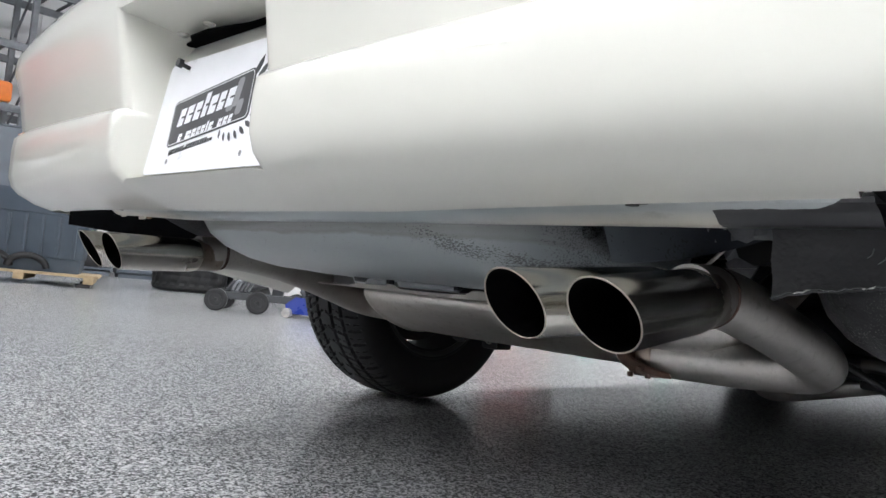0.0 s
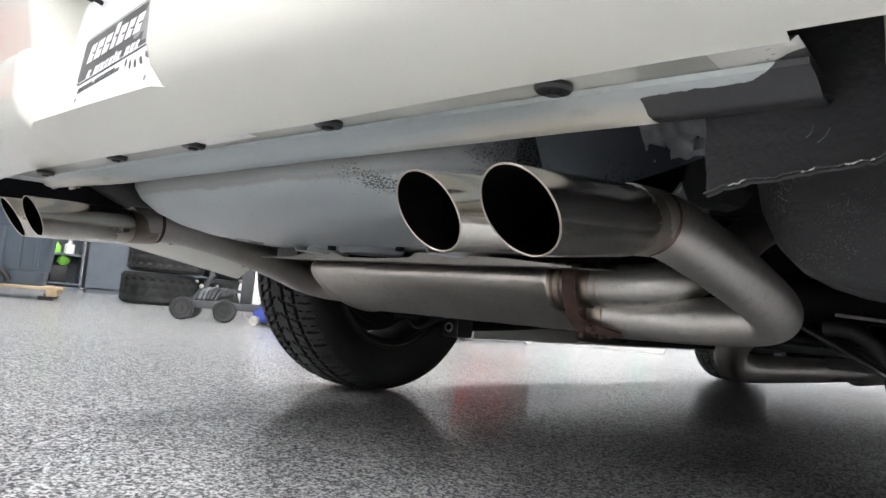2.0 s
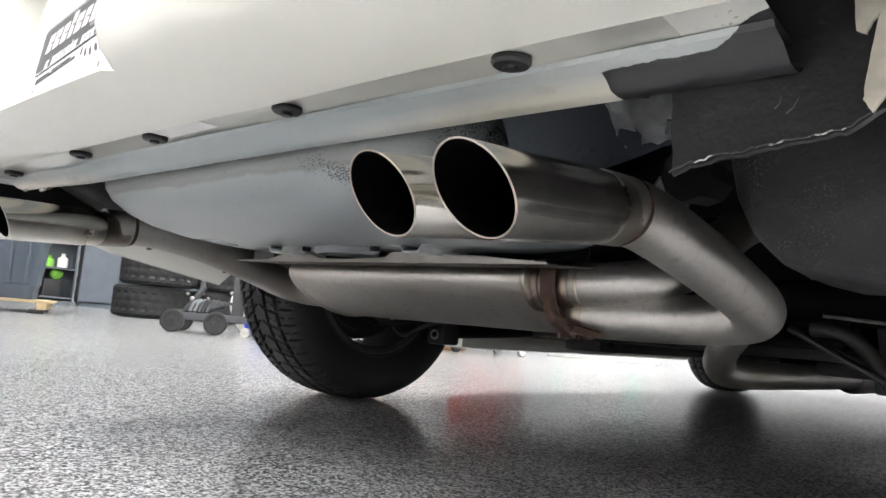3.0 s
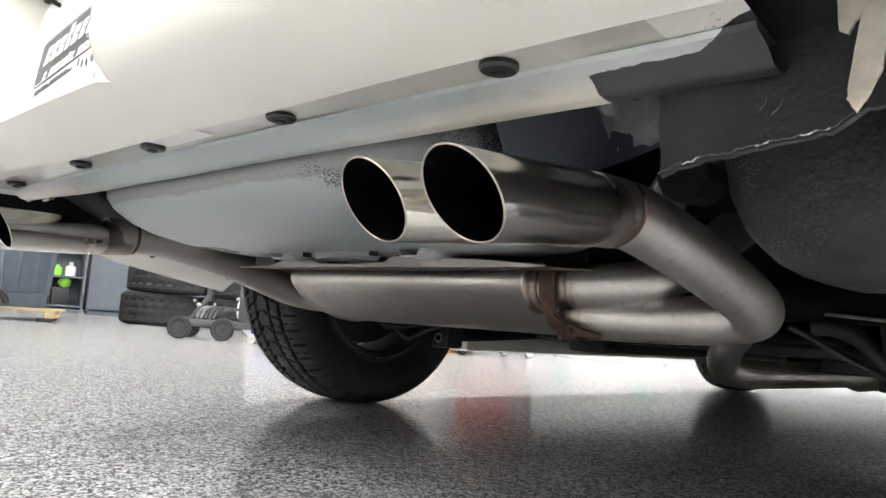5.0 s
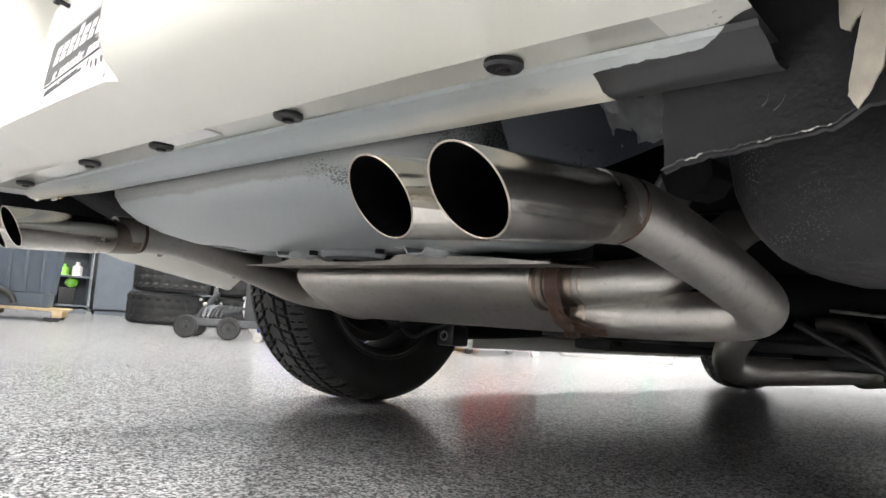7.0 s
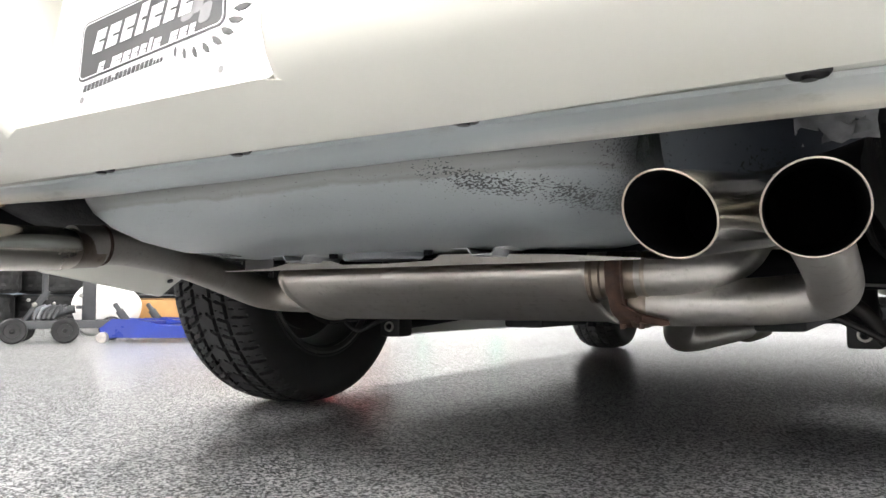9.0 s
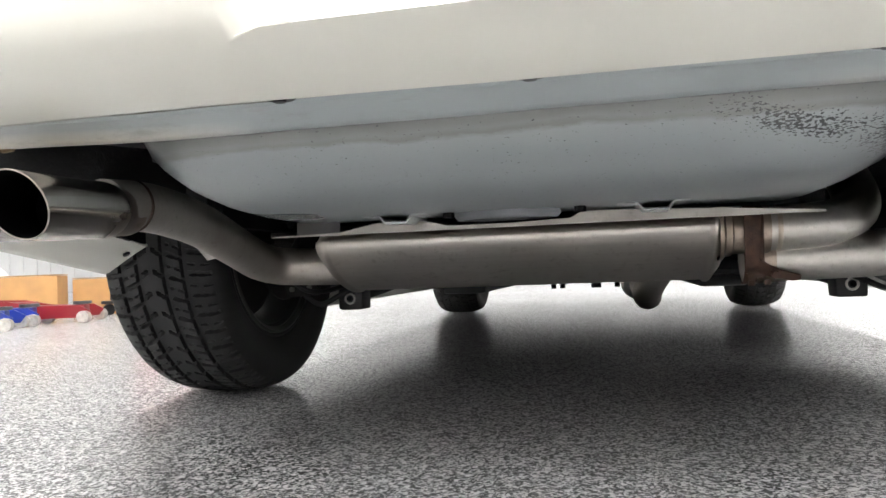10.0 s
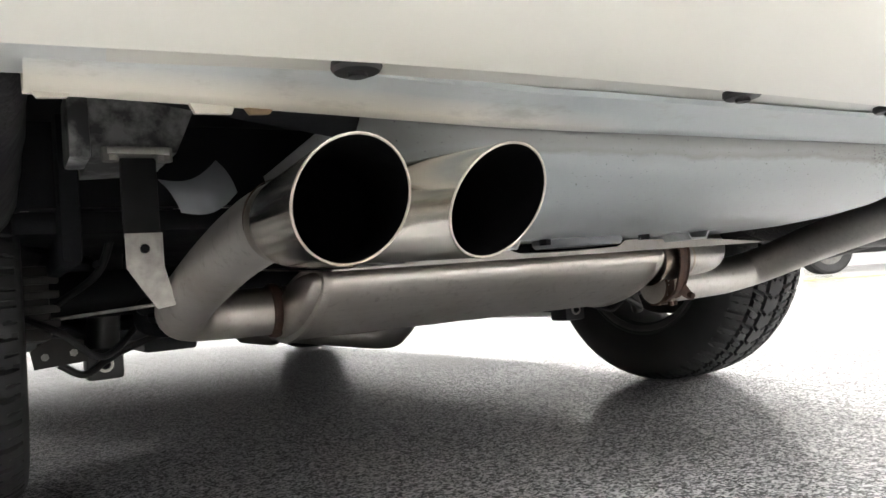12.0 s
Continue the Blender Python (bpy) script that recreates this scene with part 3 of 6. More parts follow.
# push pins along the lower flange
for x, y in ((0.514, -1.052), (0.260, -1.057), (0.009, -1.061), (-0.197, -1.064), (-0.503, -1.052)):
    bm = bmesh.new()
    lathe(bm, [(0.0, 0.0001), (0.0, 0.0045), (0.0016, 0.0055), (0.0018, 0.0125), (0.0042, 0.0142), (0.0075, 0.0138), (0.0076, 0.0001)], 24, "z", (x, y, 0.4155))
    tube(bm, [(x, y, 0.4165), (x, y, 0.4146)], 0.0055, 10)
    bmesh.ops.translate(bm, vec=(0, 0, 0.0024), verts=bm.verts)
    part("push_pin", bm, BLACK, bumper, "round black plastic push pin")

# faint label on the flange
tilt = Matrix.Translation((0, -1.065, 0.4258)) @ Matrix.Rotation(radians(0.8), 4, "X") @ Matrix.Translation((0, 1.065, -0.4228))
bm = roughen(box(0.022, 0.128, -1.084, -1.050, 0.4222, 0.4232, 0, tilt), 0.004, 40)
flange_label = part("label_sticker", bm, WHITE, bumper, "small scuffed white label on the flange")
for i in range(4):
    part("print_bar", box(0.040, 0.092 - 0.012 * (i % 2), -1.075 + 0.006 * i, -1.0725 + 0.006 * i, 0.42195, 0.4222, 0, tilt), INKGREY, flange_label)

# raised plain bars in place of the maker's lettering
for i in range(7):
    x = -0.40 + i * 0.075
    if abs(x) < 0.5:
        y = face_y(x) - 0.010
        bm = box(x, x + 0.05, y - 0.004, y + 0.012, 0.662, 0.690, 0.003, None)
        part("emblem_bar", bm, PAINT, bumper, "embossed bar in body colour")


def plate_point(x, z, lift=0.0):
    return Vector((x, -1.166 + (z - 0.445) * 0.153 - lift, z))


def plate_shape(bm, pts, lift, thick=0.0006):
    """A flat shape on the plate; pts in x, z."""
    a = [bm.verts.new(plate_point(x, z, lift)) for x, z in pts]
    b = [bm.verts.new(plate_point(x, z, lift + thick)) for x, z in pts]
    n = len(pts)
    bm.faces.new(b)
    for i in range(n):
        bm.faces.new((a[i], a[(i + 1) % n], b[(i + 1) % n], b[i]))
    return bm


def turned(pts, cx, cz, deg, shear=0.0):
    c, s = math.cos(radians(deg)), math.sin(radians(deg))
    return [(cx + c * (x + shear * z) - s * z, cz + s * (x + shear * z) + c * z) for x, z in pts]


plate = part("licence_plate", plate_shape(bmesh.new(), [(x + 0.004, z + 0.521) for x, z in round_rect(0.302, 0.152, 0.008)], 0.0, 0.0012), PLATE, car, "white decorative plate with a dark tilted badge")
TILT = 7.0


def on_badge(pts, x, z, shear=0.0):
    return turned(pts, x, z, TILT, shear)


badge = part("badge", plate_shape(bmesh.new(), on_badge(round_rect(0.190, 0.062, 0.008), -0.0045, 0.5205), 0.0014), INK, plate, "dark rounded badge panel")
# white border line round the badge
bm = bmesh.new()
outer, inside = on_badge(round_rect(0.186, 0.058, 0.007), -0.0045, 0.5205), on_badge(round_rect(0.1838, 0.0558, 0.006), -0.0045, 0.5205)
lo, hi = [bm.verts.new(plate_point(x, z, 0.0024)) for x, z in outer], [bm.verts.new(plate_point(x, z, 0.0024)) for x, z in inside]
for i in range(len(lo)):
    bm.faces.new((lo[i], lo[(i + 1) % len(lo)], hi[(i + 1) % len(lo)], hi[i]))
part("badge_border", bm, PLATE, badge, "thin white border line", recalc=False)
# plain grey shape at the badge's end
for cx, cz, w, h in ((0.058, 0.536, 0.013, 0.034), (0.046, 0.521, 0.016, 0.014), (0.068, 0.517, 0.014, 0.018)):
    part("grey_shape", plate_shape(bmesh.new(), on_badge(round_rect(w, h, 0.005), cx, cz, 0.2), 0.0020, 0.0002), INKGREY, badge, "plain grey shape")


def word_row(x, z, widths, heights, gap, lift, material, slit, shear):
    """Slanted plain bars in a row along the badge's tilt; slit: a thin gap that parts a bar's upper and lower half."""
    c, sn = math.cos(radians(TILT)), math.sin(radians(TILT))
    at = 0.0
    for w, h in zip(widths, heights):
        if h:
            halves = ((0.0, 0.42 * h), (0.54 * h, h)) if slit and w > 0.004 else ((0.0, h),)
            bm = bmesh.new()
            for z0, z1 in halves:
                plate_shape(bm, on_badge([(at, z0), (at + w, z0), (at + w, z1), (at, z1)], x, z, shear), lift, 0.0003)
            if len(halves) > 1:
                plate_shape(bm, on_badge([(at, 0.42 * h), (at + 0.40 * w, 0.42 * h), (at + 0.40 * w, 0.54 * h), (at, 0.54 * h)], x, z, shear), lift, 0.0003)
            part("word_bar", bm, material, plate)
        at += w + gap


word_row(-0.0795, 0.5050, (0.0135, 0.0150, 0.0150, 0.0105, 0.0160, 0.0135, 0.0155), (0.0225, 0.0225, 0.0225, 0.0300, 0.0225, 0.0225, 0.0225), 0.0052, 0.0024, PLATE, True, 0.25)
word_row(-0.0670, 0.4842, (0.008, 0.005, 0.013, 0.009, 0.008, 0.008, 0.004, 0.009, 0.006, 0.009, 0.009, 0.007), (0.0100, 0, 0.0100, 0.0100, 0.0100, 0.0100, 0.0130, 0.0100, 0, 0.0100, 0.0100, 0.0100), 0.0028, 0.0024, PLATE, True, 0.25)
word_row(-0.0850, 0.4680, [0.0044] * 7 + [0.003] + [0.0044] * 9 + [0.003] * 3, [0.0068] * 7 + [0.004] + [0.0068] * 9 + [0.004] * 3, 0.0013, 0.0014, INK, False, 0.2)
# dark feather-like blades that curl round the badge's lower end
for i in range(13):
    t = i / 12
    a = radians(-118 + 175 * t)
    cx, cz = 0.058 + 0.046 * math.cos(a), 0.523 + 0.036 * math.sin(a)
    size, turn_by = 0.010 + 0.016 * t, math.degrees(a) * 0.55 - 20 + 45 * t
    blade = [(-0.1, 0.0), (0.25, -0.20), (0.7, -0.16), (1.0, 0.06), (0.6, 0.16), (0.2, 0.14)]
    part("blade", plate_shape(bmesh.new(), turned([(u * size, v * size) for u, v in blade], cx, cz, turn_by), 0.0014, 0.0004), INK, plate, "dark feather-like blade")
for hx, hz in ((-0.0845, 0.4605), (0.0960, 0.4610)):
    part("screw_hole", plate_shape(bmesh.new(), [(hx + 0.0030 * math.cos(a), hz + 0.0034 * math.sin(a)) for a in (k * 0.5236 for k in range(12))], 0.0014, 0.0003), INKGREY, plate)
# screw at the plate's top corner, and fixings in the pocket's ceiling
bm = bmesh.new()
c = plate_point(-0.092, 0.586)
tube(bm, [c, c + Vector((0, -0.014, 0.003))], 0.0028, 10)
disc(bm, c + Vector((0, -0.012, 0.003)), (0, -1, 0.15), 0.0065, 0.006, 6)
part("plate_screw", bm, BLACK, plate, "black hex screw standing proud")
# black slab that paints the dark inside of the torn opening
bm = bmesh.new()
outline(bm, [(-0.156, -1.121), (-0.150, -1.128), (-0.128, -1.131), (-0.110, -1.142), (-0.063, -1.143), (0.014, -1.127), (0.10, -1.123), (0.12, -1.108), (-0.145, -1.108)], 0.632, 0.6345)
part("lamp_opening", bm, SOOT_SHADE, bumper, "dark torn opening above the plate, drawn as a black patch")
for x, y in ((-0.113, -1.150), (-0.040, -1.152)):
    bm = lathe(bmesh.new(), [(0.0, 0.0001), (0.0, 0.003), (0.0015, 0.0035), (0.0015, 0.0065), (0.003, 0.008), (0.005, 0.008)], 18, "z", (x, y, 0.629))
    part("fastener", bm, DULLZINC, bumper, "zinc washer-head fastener")

# the body's own lower edge behind the bumper flange
bm = bmesh.new()
hem_sec = [(-1.034, 0.4262), (-1.032, 0.4225), (-1.022, 0.4195), (-1.014, 0.4160), (-1.006, 0.4100), (-0.998, 0.4085), (-0.988, 0.4090), (-0.982, 0.414), (-0.98, 0.45)]
xs = [-0.66 + (0.678 + 0.66) * i / 48 for i in range(49)]
rise = lambda x: 0.0085 * max(0.0, min(1.0, (-x - 0.36) / 0.28))
bow = lambda x: 0.008 * (abs(x) / 0.7) ** 2.2
rows = [[Vector((x, y + bow(x), z + rise(x) + 0.0008 * noise.noise(Vector((x * 9, y * 20, 0))))) for y, z in hem_sec] for x in xs]
sheet(bm, rows)
hem = part("rear_valance", bm, HEM, car, "grey-white painted metal lower edge")
for x0, x1, y, drop, m in ((-0.657, -0.638, -0.988, 0.004, HEM), (-0.578, -0.552, -0.986, 0.006, HEM), (-0.546, -0.529, -0.985, 0.004, TANBRACKET)):
    z = 0.4095 + rise((x0 + x1) / 2)
    bm = outline(bmesh.new(), [(x0, z), (x0 + 0.003, z - drop), (x1 - 0.002, z - drop + 0.0008), (x1, z)], -0.002, 0.002, pose(0, y, 0, 90, 0, 0))
    part("edge_tab", bm, m, hem, "small bent tab on the edge" if m is HEM else "small rust-stained tab on the edge")


# ---------------------------------------------------------------- tank and underbody
def fuel_tank():
    prof = [(-0.955, 0.46), (-0.968, 0.425), (-0.966, 0.405), (-0.952, 0.386), (-0.925, 0.369), (-0.885, 0.356), (-0.83, 0.3475), (-0.76, 0.343), (-0.66, 0.342), (-0.60, 0.352), (-0.58, 0.40)]
    bm = bmesh.new()
    loops = []
    cx, half = -0.034, 0.392
    cy, cz = -0.78, 0.45
    for k in range(49):
        u = -1 + 2 * k / 48
        x = cx + half * math.copysign(1 - (1 - abs(u)) ** 1.0, u)
        e = max(0.0, (abs(x - cx) - (half - 0.10)) / 0.10)
        s = math.sqrt(max(0.0, 1 - e * e)) if e < 1 else 0.0
        s = 0.35 + 0.65 * s
        loops.append([Vector((x, cy + (y - cy) * (0.55 + 0.45 * s) + 0.004 * (x * 2) ** 2, cz + (z - cz) * s)) for y, z in prof])
    rings(bm, loops, False)
    bm.verts.ensure_lookup_table()
    n = len(prof)
    bm.faces.new([bm.verts[i] for i in range(n)])
    bm.faces.new([bm.verts[len(bm.verts) - n + i] for i in range(n)][::-1])
    roughen(bm, 0.0016, 6.0)
    return part("fuel_tank", bm, PRIMER, car, "grey primer fuel tank with dark overspray specks", 60)


tank = fuel_tank()
# hat-shaped strap brackets and the drain plate at the tank's bottom seam
for x in (-0.193, 0.118):
    bm = bmesh.new()
    line = [(-0.045, 0.3435), (-0.022, 0.3425), (-0.015, 0.334), (0.012, 0.334), (0.018, 0.3425), (0.045, 0.345)]
    grid = [[Vector((x + a, y, z + 0.0005)) for a, z in line] for y in (-0.748, -0.70, -0.66)]
    sheet(bm, grid, 0.002)
    part("strap_bracket", bm, BRACKETGREY, tank, "bent sheet strap bracket")
bm = bmesh.new()
lathe(bm, [(0.007, 0.0001), (0.007, 0.053), (0.0, 0.057), (0.0, 0.062), (0.004, 0.066), (0.010, 0.066)], 40, "z", (0, 0, 0.333))
for v in bm.verts:
    v.co = Vector((v.co.x - 0.060, v.co.y * 0.55 - 0.712, v.co.z))
part("drain_plate", bm, BODYPAN, tank, "oval pressed plate")
for x in (-0.13, 0.03):
    part("bolt", disc(bmesh.new(), (x, -0.735, 0.343), (0, 0, -1), 0.007, 0.007, 6), DARKPAN, tank)
def underbody():
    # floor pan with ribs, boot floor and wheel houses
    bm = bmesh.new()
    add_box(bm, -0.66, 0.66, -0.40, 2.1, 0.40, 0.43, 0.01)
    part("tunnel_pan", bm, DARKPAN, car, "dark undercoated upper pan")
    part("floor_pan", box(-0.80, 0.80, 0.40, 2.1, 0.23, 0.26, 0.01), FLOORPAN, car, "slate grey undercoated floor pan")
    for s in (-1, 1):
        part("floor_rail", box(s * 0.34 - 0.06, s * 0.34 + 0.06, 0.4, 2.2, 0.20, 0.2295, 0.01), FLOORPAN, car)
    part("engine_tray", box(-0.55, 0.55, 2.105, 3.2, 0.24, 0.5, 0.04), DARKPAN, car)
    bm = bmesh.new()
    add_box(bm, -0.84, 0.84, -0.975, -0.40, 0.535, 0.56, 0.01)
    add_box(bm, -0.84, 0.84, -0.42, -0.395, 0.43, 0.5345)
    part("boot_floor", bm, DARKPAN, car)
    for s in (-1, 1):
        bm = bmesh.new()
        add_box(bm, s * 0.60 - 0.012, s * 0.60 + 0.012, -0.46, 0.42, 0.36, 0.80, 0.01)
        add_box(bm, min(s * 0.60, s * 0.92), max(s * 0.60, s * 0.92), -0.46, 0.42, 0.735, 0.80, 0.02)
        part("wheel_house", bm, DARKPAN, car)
        # frame rail beside the tank
        bm = bmesh.new()
        grid = []
        for y, z in ((-0.96, 0.445), (-0.8, 0.44), (-0.6, 0.43), (-0.4, 0.45), (-0.1, 0.50)):
            grid.append([Vector((s * 0.50, y, z + 0.06)), Vector((s * 0.50, y, z)), Vector((s * 0.56, y, z)), Vector((s * 0.56, y, z + 0.06))])
        sheet(bm, grid)
        if s < 0:
            bm.free()
            bm = outline(bmesh.new(), [(-0.588, 0.459), (-0.506, 0.464), (-0.476, 0.533), (-0.592, 0.533)], 0.45, 0.60, pose(0, 0, 0, 90, 0, 0))
            part("rail_bracket", roughen(box(-0.612, -0.592, -0.63, -0.56, 0.452, 0.52, 0.004), 0.002, 20), PALEPAN, car, "dull primed bracket")
        part("frame_rail", bm, PALEPAN if s < 0 else DARKPAN, car, "pale grey primed frame rail" if s < 0 else "dark frame rail")


underbody()


def quarter(s):
    """Rear quarter panel: outer skin from the bumper to the wheel arch, with its lower edge turned in."""
    bm = bmesh.new()
    grid = []
    ys = [-1.01, -0.93, -0.85, -0.76, -0.68, -0.60, -0.53, -0.495]
    for y in ys:
        zb = 0.287 + (-0.5 - y) * 0.165 + 0.055 * max(0.0, min(1.0, (-0.78 - y) / 0.2)) ** 1.5
        t = (y + 1.01) / 0.515
        sec = [(0.716, zb + 0.045), (0.745, zb + 0.030), (0.790, zb + 0.003), (0.800, zb), (0.812, zb + 0.004), (0.845, zb + 0.035), (0.885, zb + 0.10), (0.915, 0.46 + 0.05), (0.925, 0.56), (0.93, 0.62), (0.92, 0.70), (0.90, 0.76), (0.84, 0.80)]
        grid.append([Vector((s * x, y, z)) for x, z in sec])
    sheet(bm, grid, 0.0)
    if s > 0:
        for f in bm.faces:
            if f.calc_center_median().x < 0.80:
                f.material_index = 1
    # skin above the wheel arch
    arch = []
    for k in range(13):
        a = radians(165 - 150 * k / 12)
        y, z = -0.03 + 0.42 * math.cos(a), 0.36 + 0.38 * math.sin(a)
        arch.append((y, z))
    grid = [[Vector((s * 0.905, y, z)), Vector((s * 0.928, y, z + 0.01)), Vector((s * 0.93, y, max(z + 0.02, 0.62))), Vector((s * 0.92, y, max(z + 0.03, 0.70))), Vector((s * 0.90, y, 0.785)), Vector((s * 0.84, y, 0.82))] for y, z in arch]
    sheet(bm, grid)
    q = part("quarter_panel", bm, [PAINT, UNDERCOAT], car, "cream painted quarter panel with its lower edge turned under", 40)
    # closing lip at the wheel opening
    bm = bmesh.new()
    sheet(bm, [[Vector((s * 0.716, -0.4935, 0.333)), Vector((s * 0.80, -0.4935, 0.288)), Vector((s * 0.845, -0.4935, 0.322))], [Vector((s * 0.730, -0.4935, 0.352)), Vector((s * 0.80, -0.4935, 0.315)), Vector((s * 0.835, -0.4935, 0.345))]], 0.002)
    part("edge_lip", bm, PAINT, q)
    for y, x in ((-0.515, 0.742), (-0.70, 0.748)):
        zb = 0.287 + (-0.5 - y) * 0.165
        part("screw", disc(bmesh.new(), (s * x, y, zb + 0.031), (-s * 0.45, 0, -0.9), 0.006, 0.004, 10), BLACK, q)
    return q


quarter(-1)
quarter(1)


def tub(s, lift):
    """Rounded splash tub between the bumper and the wheel opening, thick with undercoat."""
    bm = bmesh.new()
    loops = []
    for k in range(23):
        y = (-0.815 + 0.35 * k / 22) if s > 0 else (-0.955 + 0.49 * k / 22)
        if s > 0:
            xl, xr = float(np.interp(y, (-0.815, -0.79, -0.76, -0.72, -0.6, -0.46), (0.590, 0.560, 0.545, 0.537, 0.535, 0.535))), 0.84
            drop = float(np.interp(y, (-0.815, -0.80, -0.77, -0.72, -0.66, -0.56, -0.46), (0.345, 0.320, 0.306, 0.300, 0.299, 0.31, 0.335)))
        else:
            t = k / 22
            xl, xr = 0.65, 0.82
            drop = 0.322 + lift + 0.08 * (1 - t) ** 2 - 0.025 * math.sin(math.pi * t)
        row = []
        for i in range(15):
            a = math.pi * (1 - i / 14)
            cc, ss = math.cos(a), math.sin(a)
            row.append(Vector((s * ((xl + xr) / 2 + (xr - xl) / 2 * math.copysign(abs(cc) ** 0.75, cc)), y, 0.50 - (0.50 - drop) * ss ** 0.55 if 0 < i < 14 else 0.50)))
        loops.append(row)
    sheet(bm, loops)
    bm.verts.ensure_lookup_table()
    bm.faces.new([bm.verts[i] for i in range(15)])
    roughen(bm, 0.005, 11.0, 2.0)
    return part("splash_tub", bm, UNDERCOAT, car, "rounded tub thick with black undercoat", 60)


tub(1, 0.0)
# dark inner wing above the turned-in lip
bm = bmesh.new()
sheet(bm, [[Vector((-0.7165, y, z)), Vector((-0.7165, y, 0.53))] for y, z in ((-1.065, 0.388), (-0.98, 0.384), (-0.93, 0.384), (-0.85, 0.380), (-0.76, 0.372), (-0.60, 0.350), (-0.50, 0.335))], 0.003)
part("inner_wing", bm, DARKPAN, car, "dark inner wing panel")
tub(-1, 0.06)
# torn undercoated panel that hangs behind the lower edge
def torn_edge(x):
    return float(np.interp(x, (0.588, 0.600, 0.625, 0.678, 0.709, 0.717, 0.80), (0.353, 0.355, 0.3625, 0.368, 0.372, 0.381, 0.392))) + 0.003 * noise.noise(Vector((x * 60, 1, 0))) + 0.002 * noise.noise(Vector((x * 160, 4, 0)))


bm = bmesh.new()
rows = []
for j in range(12):
    row = []
    for i in range(45):
        x = 0.588 + 0.21 * i / 44 + (0.003 * noise.noise(Vector((j * 0.7, 3, 1))) + 0.010 * (j / 11) ** 2) * max(0.0, 1 - i / 8)
        low = torn_edge(x)
        z = 0.53 + (low - 0.53) * j / 11
        row.append(Vector((x, -0.979 + 0.006 * j / 11 + 0.0022 * noise.noise(Vector((x * 25, z * 25, 2))) - 0.004 * (j == 11), z)))
    rows.append(row)
sheet(bm, rows, 0.004)
torn = part("hanging_panel", bm, COATED, car, "black undercoated panel with a torn lower edge", 60)
# curled sealer along the tear, its broken highlight painted pale in places
line = [(0.598 + 0.118 * i / 40, -0.981 + 0.002 * noise.noise(Vector((i * 0.8, 0, 7))), torn_edge(0.598 + 0.118 * i / 40) + 0.001 + 0.0016 * noise.noise(Vector((i * 0.9, 5, 0)))) for i in range(41)]
part("torn_rim", tube(bmesh.new(), line, [0.0005 + 0.0006 * abs(noise.noise(Vector((i * 0.7, 2, 2)))) for i in range(41)], 6, 1), GLINT, torn, "curled edge with pale glints painted on")
for x0, z0, x1, z1 in ((0.664, 0.389, 0.668, 0.396), (0.671, 0.385, 0.678, 0.394)):
    part("scratch", tube(bmesh.new(), [(x0, -0.9815, z0), ((x0 + x1) / 2 + 0.001, -0.982, (z0 + z1) / 2 - 0.001), (x1, -0.9815, z1)], 0.0004, 6, 3), FLAPGREY, torn, "pale scratch")
# bare strips left free of undercoat
for pts in (((0.706, 0.462), (0.725, 0.462), (0.722, 0.436), (0.717, 0.431), (0.714, 0.424), (0.709, 0.427)),
            ((0.727, 0.455), (0.737, 0.448), (0.731, 0.400), (0.724, 0.386), (0.7185, 0.378), (0.7135, 0.386), (0.715, 0.400), (0.720, 0.432))):
    fine = []
    for (xa, za), (xb, zb) in zip(pts, pts[1:] + pts[:1]):
        for k in range(5):
            t = k / 5
            w = 0.0012 if 0 < k else 0.0
            fine.append((xa + (xb - xa) * t + w * noise.noise(Vector((xa * 90 + k, za * 70, 1))), za + (zb - za) * t + w * noise.noise(Vector((za * 90, k * 1.7, 6)))))
    part("bare_strip", outline(bmesh.new(), fine, 0.984, 0.9865, pose(0, 0, 0, 90, 0, 0)), HEM_PALE, torn, "bare cream strip left free of undercoat")
# crumpled foil-like flap above the tip pipe
bm = bmesh.new()
rows = [[Vector((0.490 + 0.064 * i / 9 + 0.007 * noise.noise(Vector((i * 0.8, j, 1))), -0.90 + 0.04 * j / 6 + 0.010 * noise.noise(Vector((i * 1.1, j * 0.9, 5))), 0.448 - 0.036 * j / 6 + 0.010 * noise.noise(Vector((i * 0.7, j * 0.9, 9))))) for i in range(10)] for j in range(7)]
part("torn_flap", sheet(bm, rows, 0.0015), FLAPGREY, car, "crumpled grey seam-sealer flap", 55)
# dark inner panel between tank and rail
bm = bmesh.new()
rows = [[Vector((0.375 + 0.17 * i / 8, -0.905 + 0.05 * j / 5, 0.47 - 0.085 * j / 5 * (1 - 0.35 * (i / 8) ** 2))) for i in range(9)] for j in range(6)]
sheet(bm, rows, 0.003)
part("inner_panel", bm, SPECKED, car, "inner panel that darkens to near black, specked with overspray, beside the tank")
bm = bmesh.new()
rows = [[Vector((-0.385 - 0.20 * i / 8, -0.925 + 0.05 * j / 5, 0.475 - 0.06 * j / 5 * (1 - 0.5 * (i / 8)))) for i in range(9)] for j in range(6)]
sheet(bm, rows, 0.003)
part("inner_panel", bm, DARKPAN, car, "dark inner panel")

# ---------------------------------------------------------------- exhaust
MX0, MX1, MY, MZ, LEAN = -0.3554, 0.2036, -0.5065, 0.2878, -0.315


